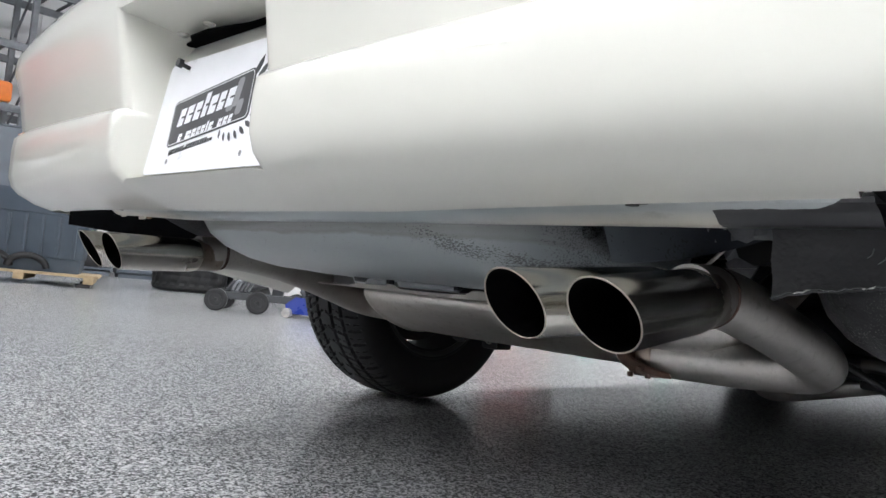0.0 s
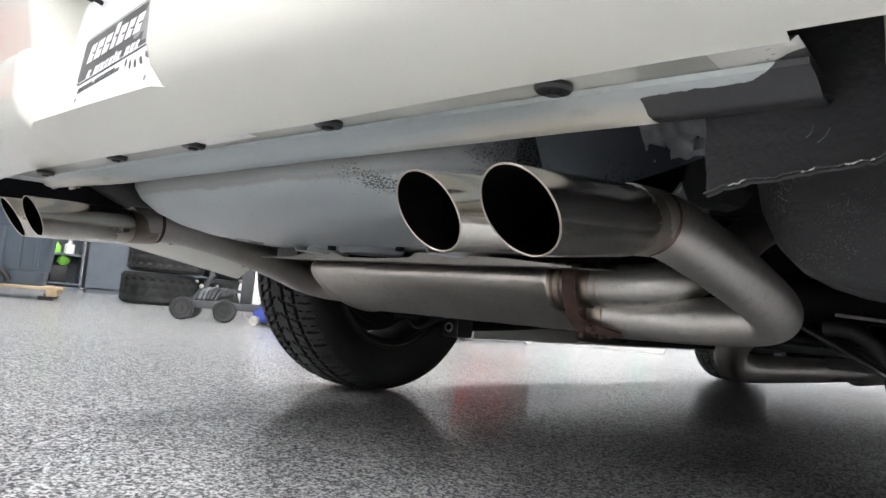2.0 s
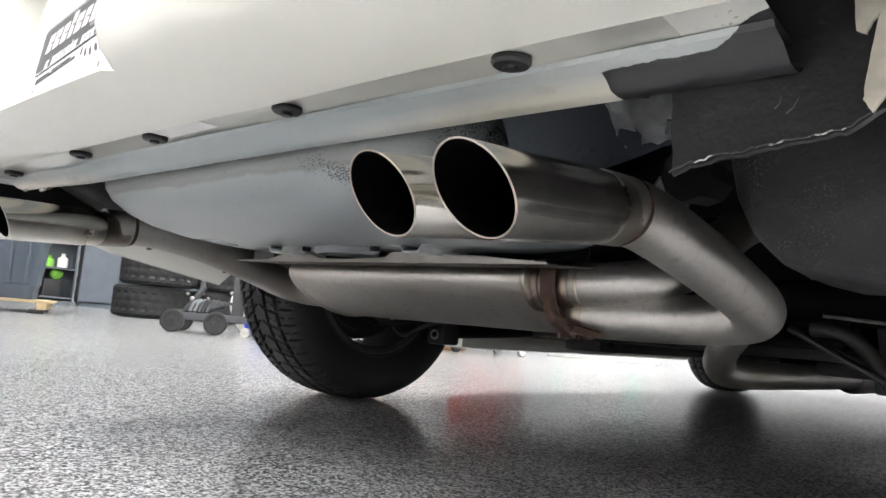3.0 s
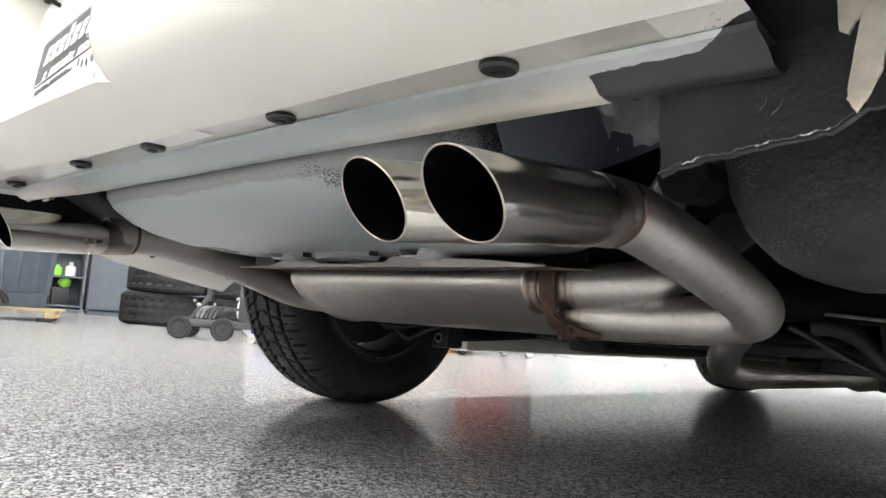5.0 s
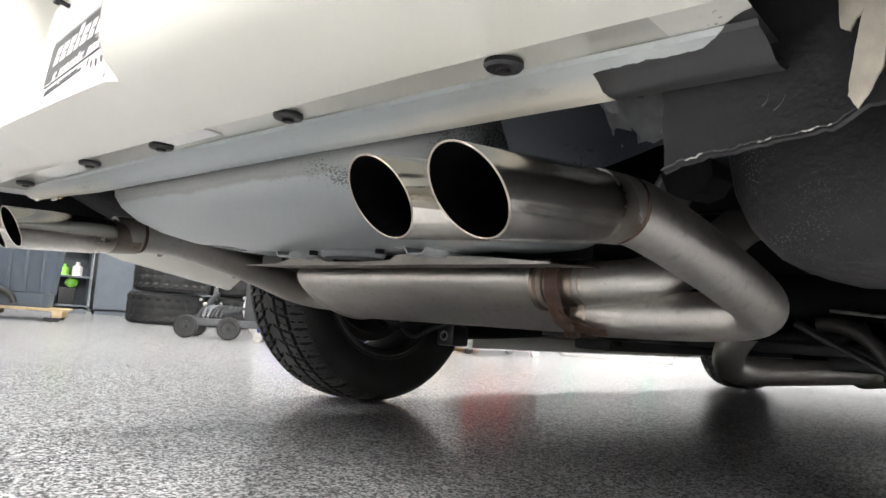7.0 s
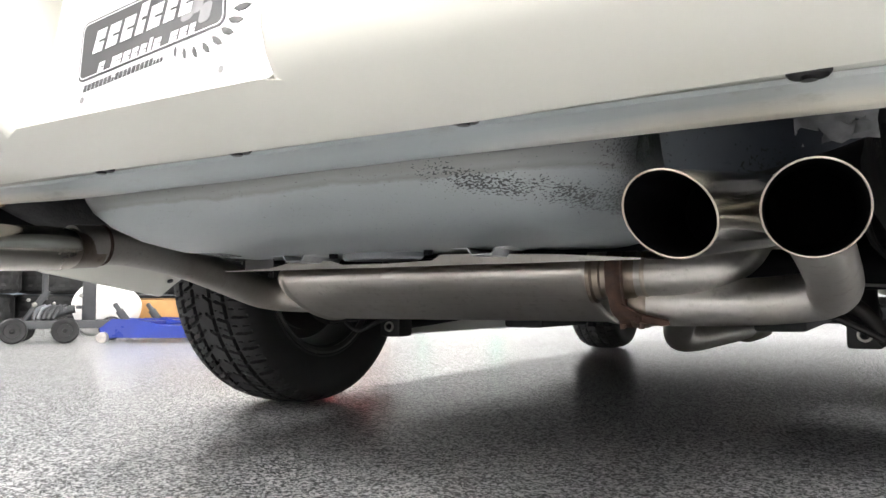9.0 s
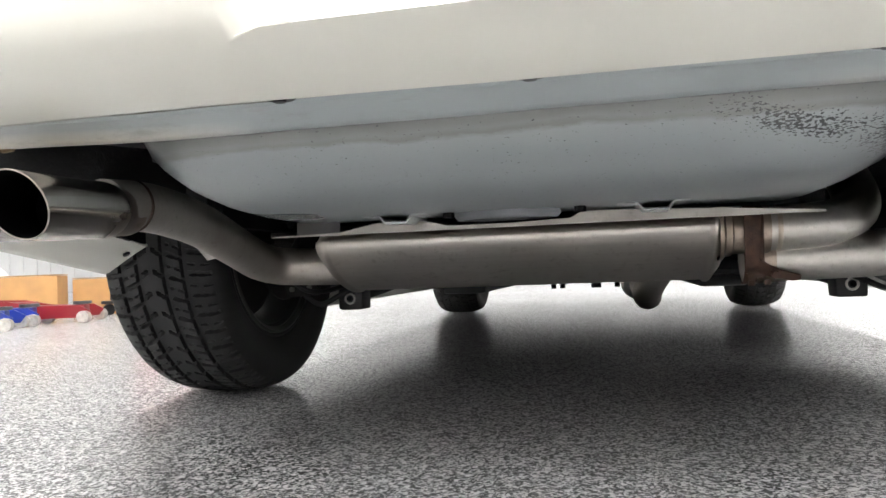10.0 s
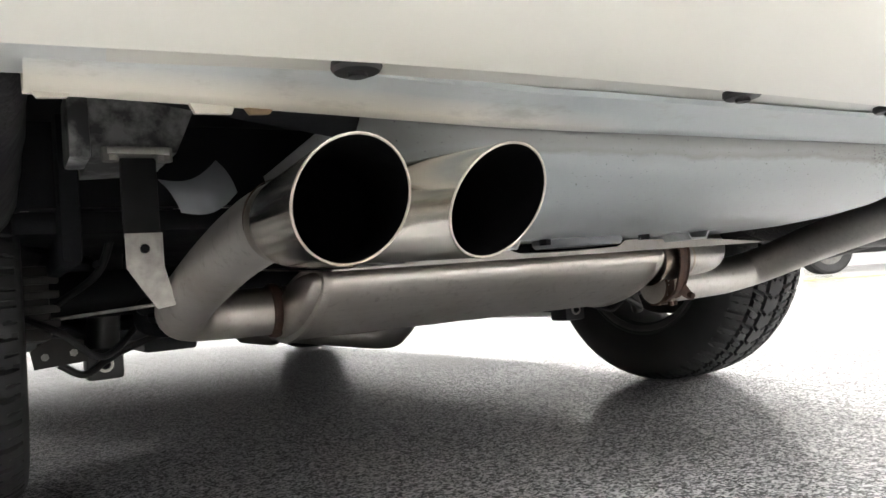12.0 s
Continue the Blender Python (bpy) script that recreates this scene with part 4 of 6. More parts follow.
def oval(x, hy, hz, k=1.95, seg=48):
    """Flattened round section whose near side leans up."""
    out = []
    for i in range(seg):
        a = 2 * math.pi * i / seg
        c, s = math.cos(a), math.sin(a)
        y, z = hy * math.copysign(abs(c) ** (2 / k), c), hz * math.copysign(abs(s) ** (2 / k), s)
        out.append(Vector((x, MY + y * math.cos(LEAN) - z * math.sin(LEAN), MZ + y * math.sin(LEAN) + z * math.cos(LEAN))))
    return out


def muffler():
    hy, hz = 0.1036, 0.0340
    bm = bmesh.new()
    rim = [(0.001, -0.006), (0.0, -0.002), (0.001, 0.0022), (0.004, 0.0038), (0.008, 0.0034), (0.011, 0.0004), (0.014, 0.0)]
    cap = [(-0.010, -0.013), (-0.006, -0.008)]
    loops = [oval(MX0 + a, hy + d, hz + d) for a, d in cap + rim]
    loops += [oval(MX0 + 0.014 + (MX1 - MX0 - 0.028) * i / 20, hy + 0.0004 * math.sin(i * 1.9), hz + 0.0004 * math.cos(i * 2.3)) for i in range(1, 20)]
    loops += [oval(MX1 - a, hy + d, hz + d) for a, d in rim[::-1]]
    loops += [oval(MX1 - a, hy + d, hz + d) for a, d in cap[::-1]]
    rings(bm, loops, True, True, True)
    ob = part("muffler", bm, STAINLESS, car, "brushed stainless flat oval muffler lying across the car", 45)
    # lengthwise lock seam just under the top
    seam = oval(0, hy + 0.0004, hz + 0.0004)[20]
    part("lock_seam", tube(bmesh.new(), [(MX0 + 0.012, seam.y, seam.z), (MX1 - 0.012, seam.y, seam.z)], 0.0014, 8), STAINLESS, ob)
    # rusty hanger strap round both pipes, with its bolts
    bm = bmesh.new()
    path = catmull([(0.243, -0.500, 0.352), (0.243, -0.575, 0.350), (0.243, -0.606, 0.330), (0.243, -0.608, 0.300), (0.244, -0.598, 0.274), (0.247, -0.586, 0.256), (0.252, -0.562, 0.244)], 5)
    rows = [[p + Vector((dx, -0.003 if abs(dx) > 0.008 else 0.0, 0)) for dx in (-0.0110, -0.0085, -0.001, 0.001, 0.0080, 0.0105)] for p in path]
    sheet(bm, rows, 0.0028)
    roughen(bm, 0.0012, 60.0)
    strap = part("hanger_strap", bm, RUST, ob, "rusty brown hanger strap")
    for dx, y in ((-0.006, -0.572), (0.016, -0.560)):
        part("bolt", disc(bmesh.new(), (0.250 + dx, y, 0.243), (0, 0, -1), 0.0045, 0.007, 8), RUST, strap)
    # saddle clamp that wraps the lower pipe
    bm = bmesh.new()
    line = [(0.246, -0.543 - 0.0335 * math.cos(a), 0.2705 + 0.0335 * math.sin(a)) for a in (radians(-100 + 15 * k) for k in range(12))]
    rows = [[Vector(p) + Vector((dx, 0, 0)) for dx in (-0.010, -0.0075, 0.0075, 0.010)] for p in line]
    sheet(bm, rows, 0.003)
    roughen(bm, 0.0012, 70)
    part("saddle_clamp", bm, RUST, ob, "rusty saddle clamp")
    # rusty foot of the clamp along the lower pipe, and the stained sleeve on it
    rows = []
    for x, y, z, w in ((0.250, -0.593, 0.262, 0.014), (0.262, -0.590, 0.255, 0.012), (0.278, -0.582, 0.249, 0.010), (0.296, -0.574, 0.245, 0.008), (0.306, -0.568, 0.244, 0.005)):
        rows.append([Vector((x, y + 0.5 * w * u, z - 0.55 * w * u)) for u in (-1, -0.4, 0.4, 1)])
    part("clamp_foot", roughen(sheet(bmesh.new(), rows, 0.0035), 0.0012, 70), RUST, strap, "rusty clamp foot")
    part("bolt", disc(bmesh.new(), (0.270, -0.588, 0.252), (0, -1, -0.4), 0.0055, 0.008, 6), RUST, strap)
    part("pipe_sleeve", lathe(bmesh.new(), [(0.0, 0.0312), (0.001, 0.0332), (0.020, 0.0332), (0.022, 0.0322), (0.024, 0.0311)], 36, "x", (0.252, -0.5445, 0.2703)), TINTED, ob, "straw-brown stained pipe sleeve")
    # stepped neck of the inlet
    bm = bmesh.new()
    lathe(bm, [(0.0, 0.040), (0.005, 0.0395), (0.008, 0.0350), (0.016, 0.0345), (0.018, 0.0320), (0.036, 0.0318), (0.040, 0.0332), (0.060, 0.0330), (0.064, 0.0318)], 36, "x", (0.203, -0.570, 0.3105))
    part("neck", bm, TINTED, ob, "stepped brown-tinted steel neck")
    return ob


muffler()


def pipe(name, pts, r, label, material=None, per=8):
    return part(name, tube(bmesh.new(), pts, r, 28, per), material or PIPE, car, label, 40)


# over-axle inlet pipe and the outlets to the tips
inlet = pipe("inlet_pipe", [(0.215, -0.570, 0.3105), (0.26, -0.570, 0.311), (0.31, -0.569, 0.312), (0.355, -0.558, 0.318), (0.388, -0.525, 0.336), (0.402, -0.46, 0.372), (0.405, -0.36, 0.42), (0.40, -0.2, 0.455), (0.39, 0.1, 0.44), (0.33, 0.25, 0.36)], 0.0300, "raw steel over-axle exhaust pipe")
outlet_r = pipe("outlet_pipe", [(0.238, -0.545, 0.270), (0.30, -0.543, 0.271), (0.40, -0.538, 0.273), (0.458, -0.532, 0.277), (0.492, -0.541, 0.283), (0.504, -0.575, 0.294), (0.502, -0.66, 0.318), (0.497, -0.75, 0.340), (0.492, -0.82, 0.354), (0.488, -0.86, 0.356), (0.487, -0.893, 0.354)],
                0.031, "raw steel exhaust pipe curving back to the tips")
outlet_l = pipe("outlet_pipe", [(-0.345, -0.456, 0.285), (-0.400, -0.456, 0.285), (-0.448, -0.459, 0.286), (-0.480, -0.478, 0.289), (-0.494, -0.520, 0.298), (-0.493, -0.60, 0.320), (-0.487, -0.70, 0.345), (-0.484, -0.79, 0.359), (-0.484, -0.85, 0.362), (-0.485, -0.908, 0.358)],
                [0.031, 0.031, 0.031, 0.031, 0.031, 0.030, 0.030, 0.030, 0.030, 0.031], "dull brown-grey exhaust pipe curving back to the tips", PIPEDARK)


def weld(pipe_ob, at, axis, r, w0=0.003, h=0.0011, material=None):
    """A rough bead round a pipe."""
    cv, dv = Vector(at), Vector(axis).normalized()
    s = dv.cross(Vector((0.2, 0.1, 1))).normalized()
    u = s.cross(dv)
    rows = []
    for i in range(49):
        a = 2 * math.pi * (i % 48) / 48
        w = 0.0006 * noise.noise(Vector((i * 0.9, at[0] * 50, 0))) if i % 48 else 0.0
        rows.append([cv + dv * (w0 * math.cos(b)) + (r + (h + w) * math.sin(b)) * (math.cos(a) * s + math.sin(a) * u) for b in (k * math.pi / 4 for k in range(5))])
    part("weld_bead", sheet(bmesh.new(), rows), material or WORN, pipe_ob, "brown heat-tinted weld bead")


weld(outlet_r, (0.4890, -0.855, 0.3556), (0.04, -1, 0.06), 0.0314, 0.003, 0.0008, RUST)
weld(outlet_l, (-0.4845, -0.862, 0.3615), (0.0, -1, -0.04), 0.0312, 0.003, 0.0008, RUST)
weld(outlet_l, (-0.368, -0.456, 0.285), (1, 0, 0), 0.0315, 0.008, 0.004, RUST)
weld(inlet, (0.278, -0.570, 0.3112), (1, 0, 0), 0.0302)


def tip(cx, cy, cz, back, r, mate, slash, side_cut, label):
    """Slash-cut round tip. back: where its tube ends; the opening leans so that its upper lip reaches further back."""
    c, b = Vector((cx, cy, cz)), Vector(back)
    line = catmull([c, c.lerp(b, 0.33) + Vector((0, 0, 0.0)), c.lerp(b, 0.7), b], 14)
    n = len(line)
    seg = 40
    outer, inner = [], []
    for i, p in enumerate(line):
        t = i / (n - 1)
        e = max(0.0, (t - 0.86) / 0.14)
        rr = r - (r - mate) * (1 - math.sqrt(max(0.0, 1 - e * e)))
        d = (line[min(i + 1, n - 1)] - line[max(i - 1, 0)]).normalized()
        side = d.cross(Vector((0, 0, 1))).normalized()
        up = side.cross(d)
        fade = max(0.0, 1 - t * 2.2)
        for store, q in ((outer, rr), (inner, rr - 0.0015)):
            store.append([p + q * (math.cos(a) * side + math.sin(a) * up) + d * (q * fade * (side_cut * math.cos(a) - slash * math.sin(a))) for a in (2 * math.pi * k / seg for k in range(seg))])
    bm = bmesh.new()
    rings(bm, outer, True, False, True)
    bm2 = bmesh.new()
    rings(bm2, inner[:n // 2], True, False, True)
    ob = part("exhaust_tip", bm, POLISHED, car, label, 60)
    part("bore", bm2, SOOT_SHADE, ob, "sooty black bore with its deep shade in the colour")
    edge = [(p + q) / 2 for p, q in zip(outer[0], inner[0])]
    bm = tube(bmesh.new(), edge + edge[:1], 0.00072, 8, 1, False)
    part("lip", bm, WORN, ob, "thin tan heat-tinted rolled lip", 60)
    return ob


TIP = "polished slash-cut exhaust tip, heat tinted"
tip(0.5162, -1.0817, 0.3289, (0.499, -0.905, 0.349), 0.0311, 0.0282, 0.70, -0.06, TIP)
tip(0.4294, -1.0823, 0.3310, (0.470, -0.912, 0.349), 0.0306, 0.0282, 0.48, 0.20, TIP)
tip(-0.5265, -1.0851, 0.3449, (-0.501, -0.928, 0.352), 0.0310, 0.0282, 0.62, 0.11, TIP)
tip(-0.4383, -1.0827, 0.3443, (-0.471, -0.922, 0.352), 0.0308, 0.0282, 0.48, -0.17, TIP)
for s, z, y0 in ((1, 0.349, -0.903), (-1, 0.352, -0.919)):
    bm = tube(bmesh.new(), [(s * 0.4855, y0 - 0.014, z - 0.002), (s * 0.486, y0, z), (s * 0.4865, y0 + 0.012, z + 0.002), (s * 0.4868, y0 + 0.026, z + 0.004), (s * 0.487, y0 + 0.050, z + 0.006)], [0.0270, 0.0292, 0.0304, 0.0312, 0.0314], 32, 6, False)
    for v in bm.verts:
        v.co.x = s * 0.486 + (v.co.x - s * 0.486) * (1.0 + 0.42 * max(0.0, min(1.0, (y0 + 0.036 - v.co.y) / 0.036)) ** 1.3)
    part("tip_joint", bm, TINTED, car, "brown heat-tinted collar that joins the paired tips", 60)


def heat_shield():
    """Thin sheet over the muffler with a turned-up front lip that is notched in the middle."""
    bm = outline(bmesh.new(), [(-0.382, -0.700), (0.306, -0.700), (0.306, -0.42), (-0.376, -0.42)], 0.3235, 0.3250)
    for v in bm.verts:
        v.co.z += 0.016 * max(0.0, min(1.0, (v.co.y + 0.70) / 0.1))
    ob = part("heat_shield", bm, SHIELD, car, "thin bent steel heat shield above the muffler", 20)
    top = [(-0.382, 0.3252), (-0.285, 0.3268), (-0.235, 0.3365), (-0.168, 0.3360), (-0.160, 0.3350), (-0.140, 0.3290), (-0.060, 0.3285), (0.016, 0.3310), (0.030, 0.3385), (0.044, 0.3390), (0.20, 0.3335), (0.306, 0.3255)]
    bm = outline(bmesh.new(), [(-0.382, 0.3236)] + [(0.306, 0.3236)] + top[::-1], 0.7005, 0.7020, pose(0, 0, 0, 90, 0, 0))
    part("front_lip", bm, LIPSTEEL, ob, "notched turned-up lip")
    bm = outline(bmesh.new(), [(-0.352, 0.3265), (-0.29, 0.3275), (-0.29, 0.3430), (-0.352, 0.3435)], 0.686, 0.6875, pose(0, 0, 0, 90, 0, 0))
    part("side_flange", bm, GAPGREY, ob, "dark grey upright flange")
    # added near-black sheet: paints the shade between tank and shield
    part("gap_shade", box(-0.37, 0.30, -0.601, -0.599, 0.341, 0.372), DARKPAN, ob, "near-black sheet that stands for the shade in the gap")


heat_shield()


def rubber_hanger(s):
    ob = part("exhaust_hanger", box(s * 0.547 - 0.0175, s * 0.547 + 0.0175, -0.612, -0.600, 0.372, 0.456, 0.003), STRAP, car, "black rubber strap hanger")
    bm = bmesh.new()
    add_box(bm, s * 0.547 - 0.03, s * 0.547 + 0.03, -0.62, -0.575, 0.458, 0.466, 0.002)
    for d in (-0.026, 0.026):
        disc(bm, (s * 0.547 + d, -0.61, 0.466), (0, 0, -1), 0.008, 0.014, 8)
    part("bracket", bm, DULLZINC, ob, "dull zinc bracket with nuts")
    bm = bmesh.new()
    w = 0.018
    grid = [[Vector((s * 0.547 - w, -0.617, 0.378)), Vector((s * 0.547 + w, -0.617, 0.378))], [Vector((s * 0.547 - w, -0.617, 0.343)), Vector((s * 0.547 + w, -0.617, 0.343))], [Vector((s * 0.545 - 0.004, -0.612, 0.318)), Vector((s * 0.532 + 0.010, -0.612, 0.318))], [Vector((s * 0.532 - 0.004, -0.605, 0.300)), Vector((s * 0.524 + 0.006, -0.605, 0.303))]]
    sheet(bm, grid, 0.003)
    part("hanger_tab", bm, DULLZINC, ob, "bare steel tab with a rivet")
    part("rivet", disc(bmesh.new(), (s * 0.547, -0.6155, 0.362), (0, -1, 0), 0.0045, 0.005, 12), DARKPAN, ob)


rubber_hanger(-1)
# the other side's hanger: rubber block on a rusty bracket
hang = part("exhaust_hanger", disc(bmesh.new(), (0.442, -0.632, 0.439), (0.1, 1, 0), 0.034, 0.055, 9, 0.030), STRAP, car, "black rubber hanger block")
part("hook", tube(bmesh.new(), [(0.361, -0.60, 0.404), (0.38, -0.60, 0.422), (0.397, -0.60, 0.441)], 0.0028, 8), DULLZINC, hang)
bm = bmesh.new()
sheet(bm, [[Vector((0.372, -0.585, 0.432)), Vector((0.384, -0.592, 0.415)), Vector((0.396, -0.590, 0.404))], [Vector((0.392, -0.600, 0.446)), Vector((0.404, -0.608, 0.430)), Vector((0.414, -0.604, 0.418))], [Vector((0.416, -0.590, 0.441)), Vector((0.426, -0.596, 0.426)), Vector((0.434, -0.592, 0.414))]], 0.003)
part("folded_sheet", bm, BODYPAN, hang, "grey folded sheet beside the hanger", 20)
bm = outline(bmesh.new(), [(0.393, 0.402), (0.431, 0.404), (0.436, 0.416), (0.40, 0.416), (0.388, 0.409)], 0.598, 0.602, pose(0, 0, 0, 90, 0, 0))
outline(bm, [(0.396, 0.4015), (0.431, 0.4035), (0.416, 0.376)], 0.598, 0.602, pose(0, 0, 0, 90, 0, 0))
part("hanger_tab", bm, FLAPGREY, hang, "dull grey hanger tab")
# curved grey strap behind the hanger
rows = []
for i in range(9):
    t = i / 8
    p = Vector((-0.524 + 0.058 * t, -0.640 - 0.012 * math.sin(math.pi * t), 0.412 + 0.020 * t - 0.012 * math.sin(math.pi * t)))
    rows.append([p + Vector((0.010 * u, -0.010 * (1 - u * u), -0.017 * u)) for u in (-1, -0.5, 0, 0.5, 1)])
part("curved_brace", sheet(bmesh.new(), rows, 0.0025), BODYPAN, car, "curved grey sheet strap", 50)
pipe("intermediate_pipe", [(0.24, 0.16, 0.33), (0.17, 0.17, 0.25), (0.143, 0.20, 0.205), (0.145, 0.28, 0.186), (0.15, 0.6, 0.182), (0.155, 1.1, 0.182), (0.15, 1.6, 0.188), (0.1, 2.3, 0.24)], 0.034, "dull steel exhaust pipe running under the floor")
pipe("catalyst", [(0.15, 1.15, 0.190), (0.15, 1.2, 0.192), (0.15, 1.5, 0.192), (0.15, 1.55, 0.190)], [0.034, 0.06, 0.06, 0.034], "dull steel catalytic converter", None, 4)

# ---------------------------------------------------------------- axle and suspension
WX, WY, WR = 0.770, -0.081, 0.332
bm = tube(bmesh.new(), [(-0.66, WY, WR), (0.66, WY, WR)], 0.038, 24, 1)
axle = part("rear_axle", bm, DARKPAN, car, "dark rear axle tube")
bm = lathe(bmesh.new(), [(-0.13, 0.0001), (-0.125, 0.04), (-0.09, 0.076), (-0.03, 0.096), (0.03, 0.098), (0.09, 0.08), (0.14, 0.045), (0.16, 0.0001)], 28, "y", (0.03, WY + 0.01, 0.328))
part("differential", bm, DARKPAN, axle, "dark rounded differential housing")
part("fill_bolt", disc(bmesh.new(), (0.03, WY, 0.233), (0, 0, -1), 0.010, 0.010, 6), DARKPAN, axle)
for s in (-1, 1):
    # lower shock mount with its ringed bolt
    bm = box(s * 0.525 - 0.030, s * 0.525 + 0.030, -0.012, 0.050, 0.186, 0.240, 0.008)
    sh = part("shock_absorber", bm, BLACK, car, "black shock absorber with lower mount")
    tube(bm := bmesh.new(), [(s * 0.525, 0.02, 0.24), (s * 0.50, -0.03, 0.55)], 0.027, 20, 1)
    part("body_tube", bm, BLACK, sh)
    part("bolt_ring", lathe(bmesh.new(), [(0.0, 0.0085), (-0.004, 0.0095), (-0.004, 0.0125), (0.0, 0.0135)], 20, "y", (s * 0.525, -0.013, 0.212)), ZINC, sh, "bright ring of the bolt sleeve")
    part("bolt", disc(bmesh.new(), (s * 0.525, -0.012, 0.212), (0, -1, 0), 0.006, 0.008, 6), DARKPAN, sh)
    # spring
    pts = [(s * 0.44 + 0.055 * math.cos(a), 0.03 + 0.055 * math.sin(a), 0.36 + 0.018 * a / 1.0) for a in (k * 0.5 for k in range(40))]
    part("coil_spring", tube(bmesh.new(), pts, 0.007, 8, 1), DARKPAN, car, "dark coil spring")
    # lower control arm
    bm = bmesh.new()
    tube(bm, [(s * 0.52, 0.03, 0.225), (s * 0.53, 0.25, 0.235), (s * 0.54, 0.50, 0.25)], 0.022, 14, 4)
    part("control_arm", bm, DARKPAN, car, "dark lower control arm")
    # bracket and hose at the hub
    bm = bmesh.new()
    add_box(bm, s * 0.60 - 0.03, s * 0.60 + 0.035, -0.10, -0.085, 0.225, 0.262, 0.006)
    add_box(bm, s * 0.63 - 0.02, s * 0.63 + 0.02, -0.14, -0.07, 0.265, 0.38, 0.008)
    br = part("brake_caliper", bm, DISC, car, "grimy brake caliper and bracket")
    for k in range(4):
        add_box(bm := bmesh.new(), s * 0.625 - 0.028, s * 0.625 + 0.028, -0.150, -0.135, 0.285 + 0.022 * k, 0.297 + 0.022 * k, 0.003)
        part("rib", bm, DISC, br)
    bm = tube(bmesh.new(), [(s * 0.60, -0.095, 0.225), (s * 0.565, -0.09, 0.205), (s * 0.53, -0.07, 0.222), (s * 0.49, -0.06, 0.240), (s * 0.42, -0.055, 0.262)], 0.006, 10)
    part("brake_hose", bm, BLACK, br, "thin black hose")
    bm = tube(bmesh.new(), [(s * 0.64, -0.11, 0.295), (s * 0.58, -0.12, 0.298), (s * 0.45, -0.14, 0.307)], 0.003, 8)
    part("brake_line", bm, DULLZINC, br)
bm = tube(bmesh.new(), [(-0.48, -0.10, 0.30), (-0.46, -0.12, 0.265), (-0.3, -0.125, 0.262), (0.3, -0.125, 0.262), (0.46, -0.12, 0.265), (0.48, -0.10, 0.30)], 0.011, 12)
sway = part("sway_bar", bm, DARKPAN, car, "dark anti-roll bar")
for s in (-1, 1):
    # backing plate, parking brake cable, link and a bracket with holes
    bm = disc(bmesh.new(), (s * 0.655, WY, WR + 0.02), (-s, 0, 0), 0.135, 0.004, 40)
    part("backing_plate", bm, DISC, car, "grimy brake backing plate")
    bm = tube(bmesh.new(), [(s * 0.645, -0.17, 0.30), (s * 0.60, -0.20, 0.275), (s * 0.55, -0.17, 0.235), (s * 0.50, -0.06, 0.25), (s * 0.43, 0.12, 0.30)], 0.0055, 10)
    part("brake_cable", bm, BLACK, car, "black parking brake cable")
    bm = tube(bmesh.new(), [(s * 0.47, -0.10, 0.30), (s * 0.475, -0.115, 0.42)], 0.007, 10, 1)
    for z in (0.305, 0.41):
        disc(bm, (s * 0.473, -0.125, z), (0, 1, 0), 0.014, 0.022, 14)
    part("drop_link", bm, DARKPAN, sway, "dark drop link with bushes")
    bm = outline(bmesh.new(), [(s * 0.560, 0.228), (s * 0.635, 0.222), (s * 0.640, 0.250), (s * 0.612, 0.268), (s * 0.566, 0.262)], 0.110, 0.114, pose(0, 0, 0, 90, 0, 0))
    br = part("bracket", bm, DISC, car, "rusty stamped bracket")
    for x, z in ((0.580, 0.243), (0.620, 0.240)):
        part("bolt", disc(bmesh.new(), (s * x, -0.115, z), (0, -1, 0), 0.006, 0.006, 6), DULLZINC, br)
    bm = tube(bmesh.new(), [(s * 0.50, -0.30, 0.47), (s * 0.53, -0.27, 0.42), (s * 0.55, -0.22, 0.36), (s * 0.60, -0.16, 0.32)], 0.006, 10)
    part("brake_hose", bm, BLACK, car, "black rubber brake hose")
    pts = [(s * 0.60 + 0.045 * math.cos(a), -0.26 + 0.045 * math.sin(a), 0.37 + 0.012 * a) for a in (k * 0.5 for k in range(26))]
    part("bump_spring", tube(bmesh.new(), pts, 0.006, 8, 1), DARKPAN, car, "dark coiled spring")
# rust-brown arm and black rod that reach down beside the axle
part("trailing_arm", tube(bmesh.new(), [(0.452, -0.20, 0.281), (0.472, -0.20, 0.283), (0.500, -0.198, 0.277), (0.525, -0.195, 0.259), (0.546, -0.19, 0.232), (0.560, -0.185, 0.205)], 0.012, 14), DISC, car, "dark brown curved arm")
part("cable_rod", tube(bmesh.new(), [(0.420, -0.205, 0.282), (0.437, -0.205, 0.274), (0.49, -0.205, 0.246), (0.555, -0.20, 0.212)], 0.006, 10), BLACK, car, "thin black rod")
bm = tube(bmesh.new(), [(0.03, 0.12, 0.33), (0.03, 1.5, 0.33)], 0.035, 20, 1)
part("drive_shaft", bm, DARKPAN, car, "dark drive shaft")
bm = tube(bmesh.new(), [(-0.05, 0.08, 0.28), (-0.08, 0.6, 0.24), (-0.09, 1.3, 0.25)], 0.02, 12)
part("torque_arm", bm, DARKPAN, car, "dark torque arm")
bm = box(-0.26, 0.22, 1.75, 1.80, 0.19, 0.22, 0.006)
for x in (-0.2, -0.16, 0.08):
    disc(bm, (x, 1.77, 0.19), (0, 0, -1), 0.012, 0.03, 8)
part("cross_member", bm, DARKPAN, car, "dark gearbox cross member with bolts")


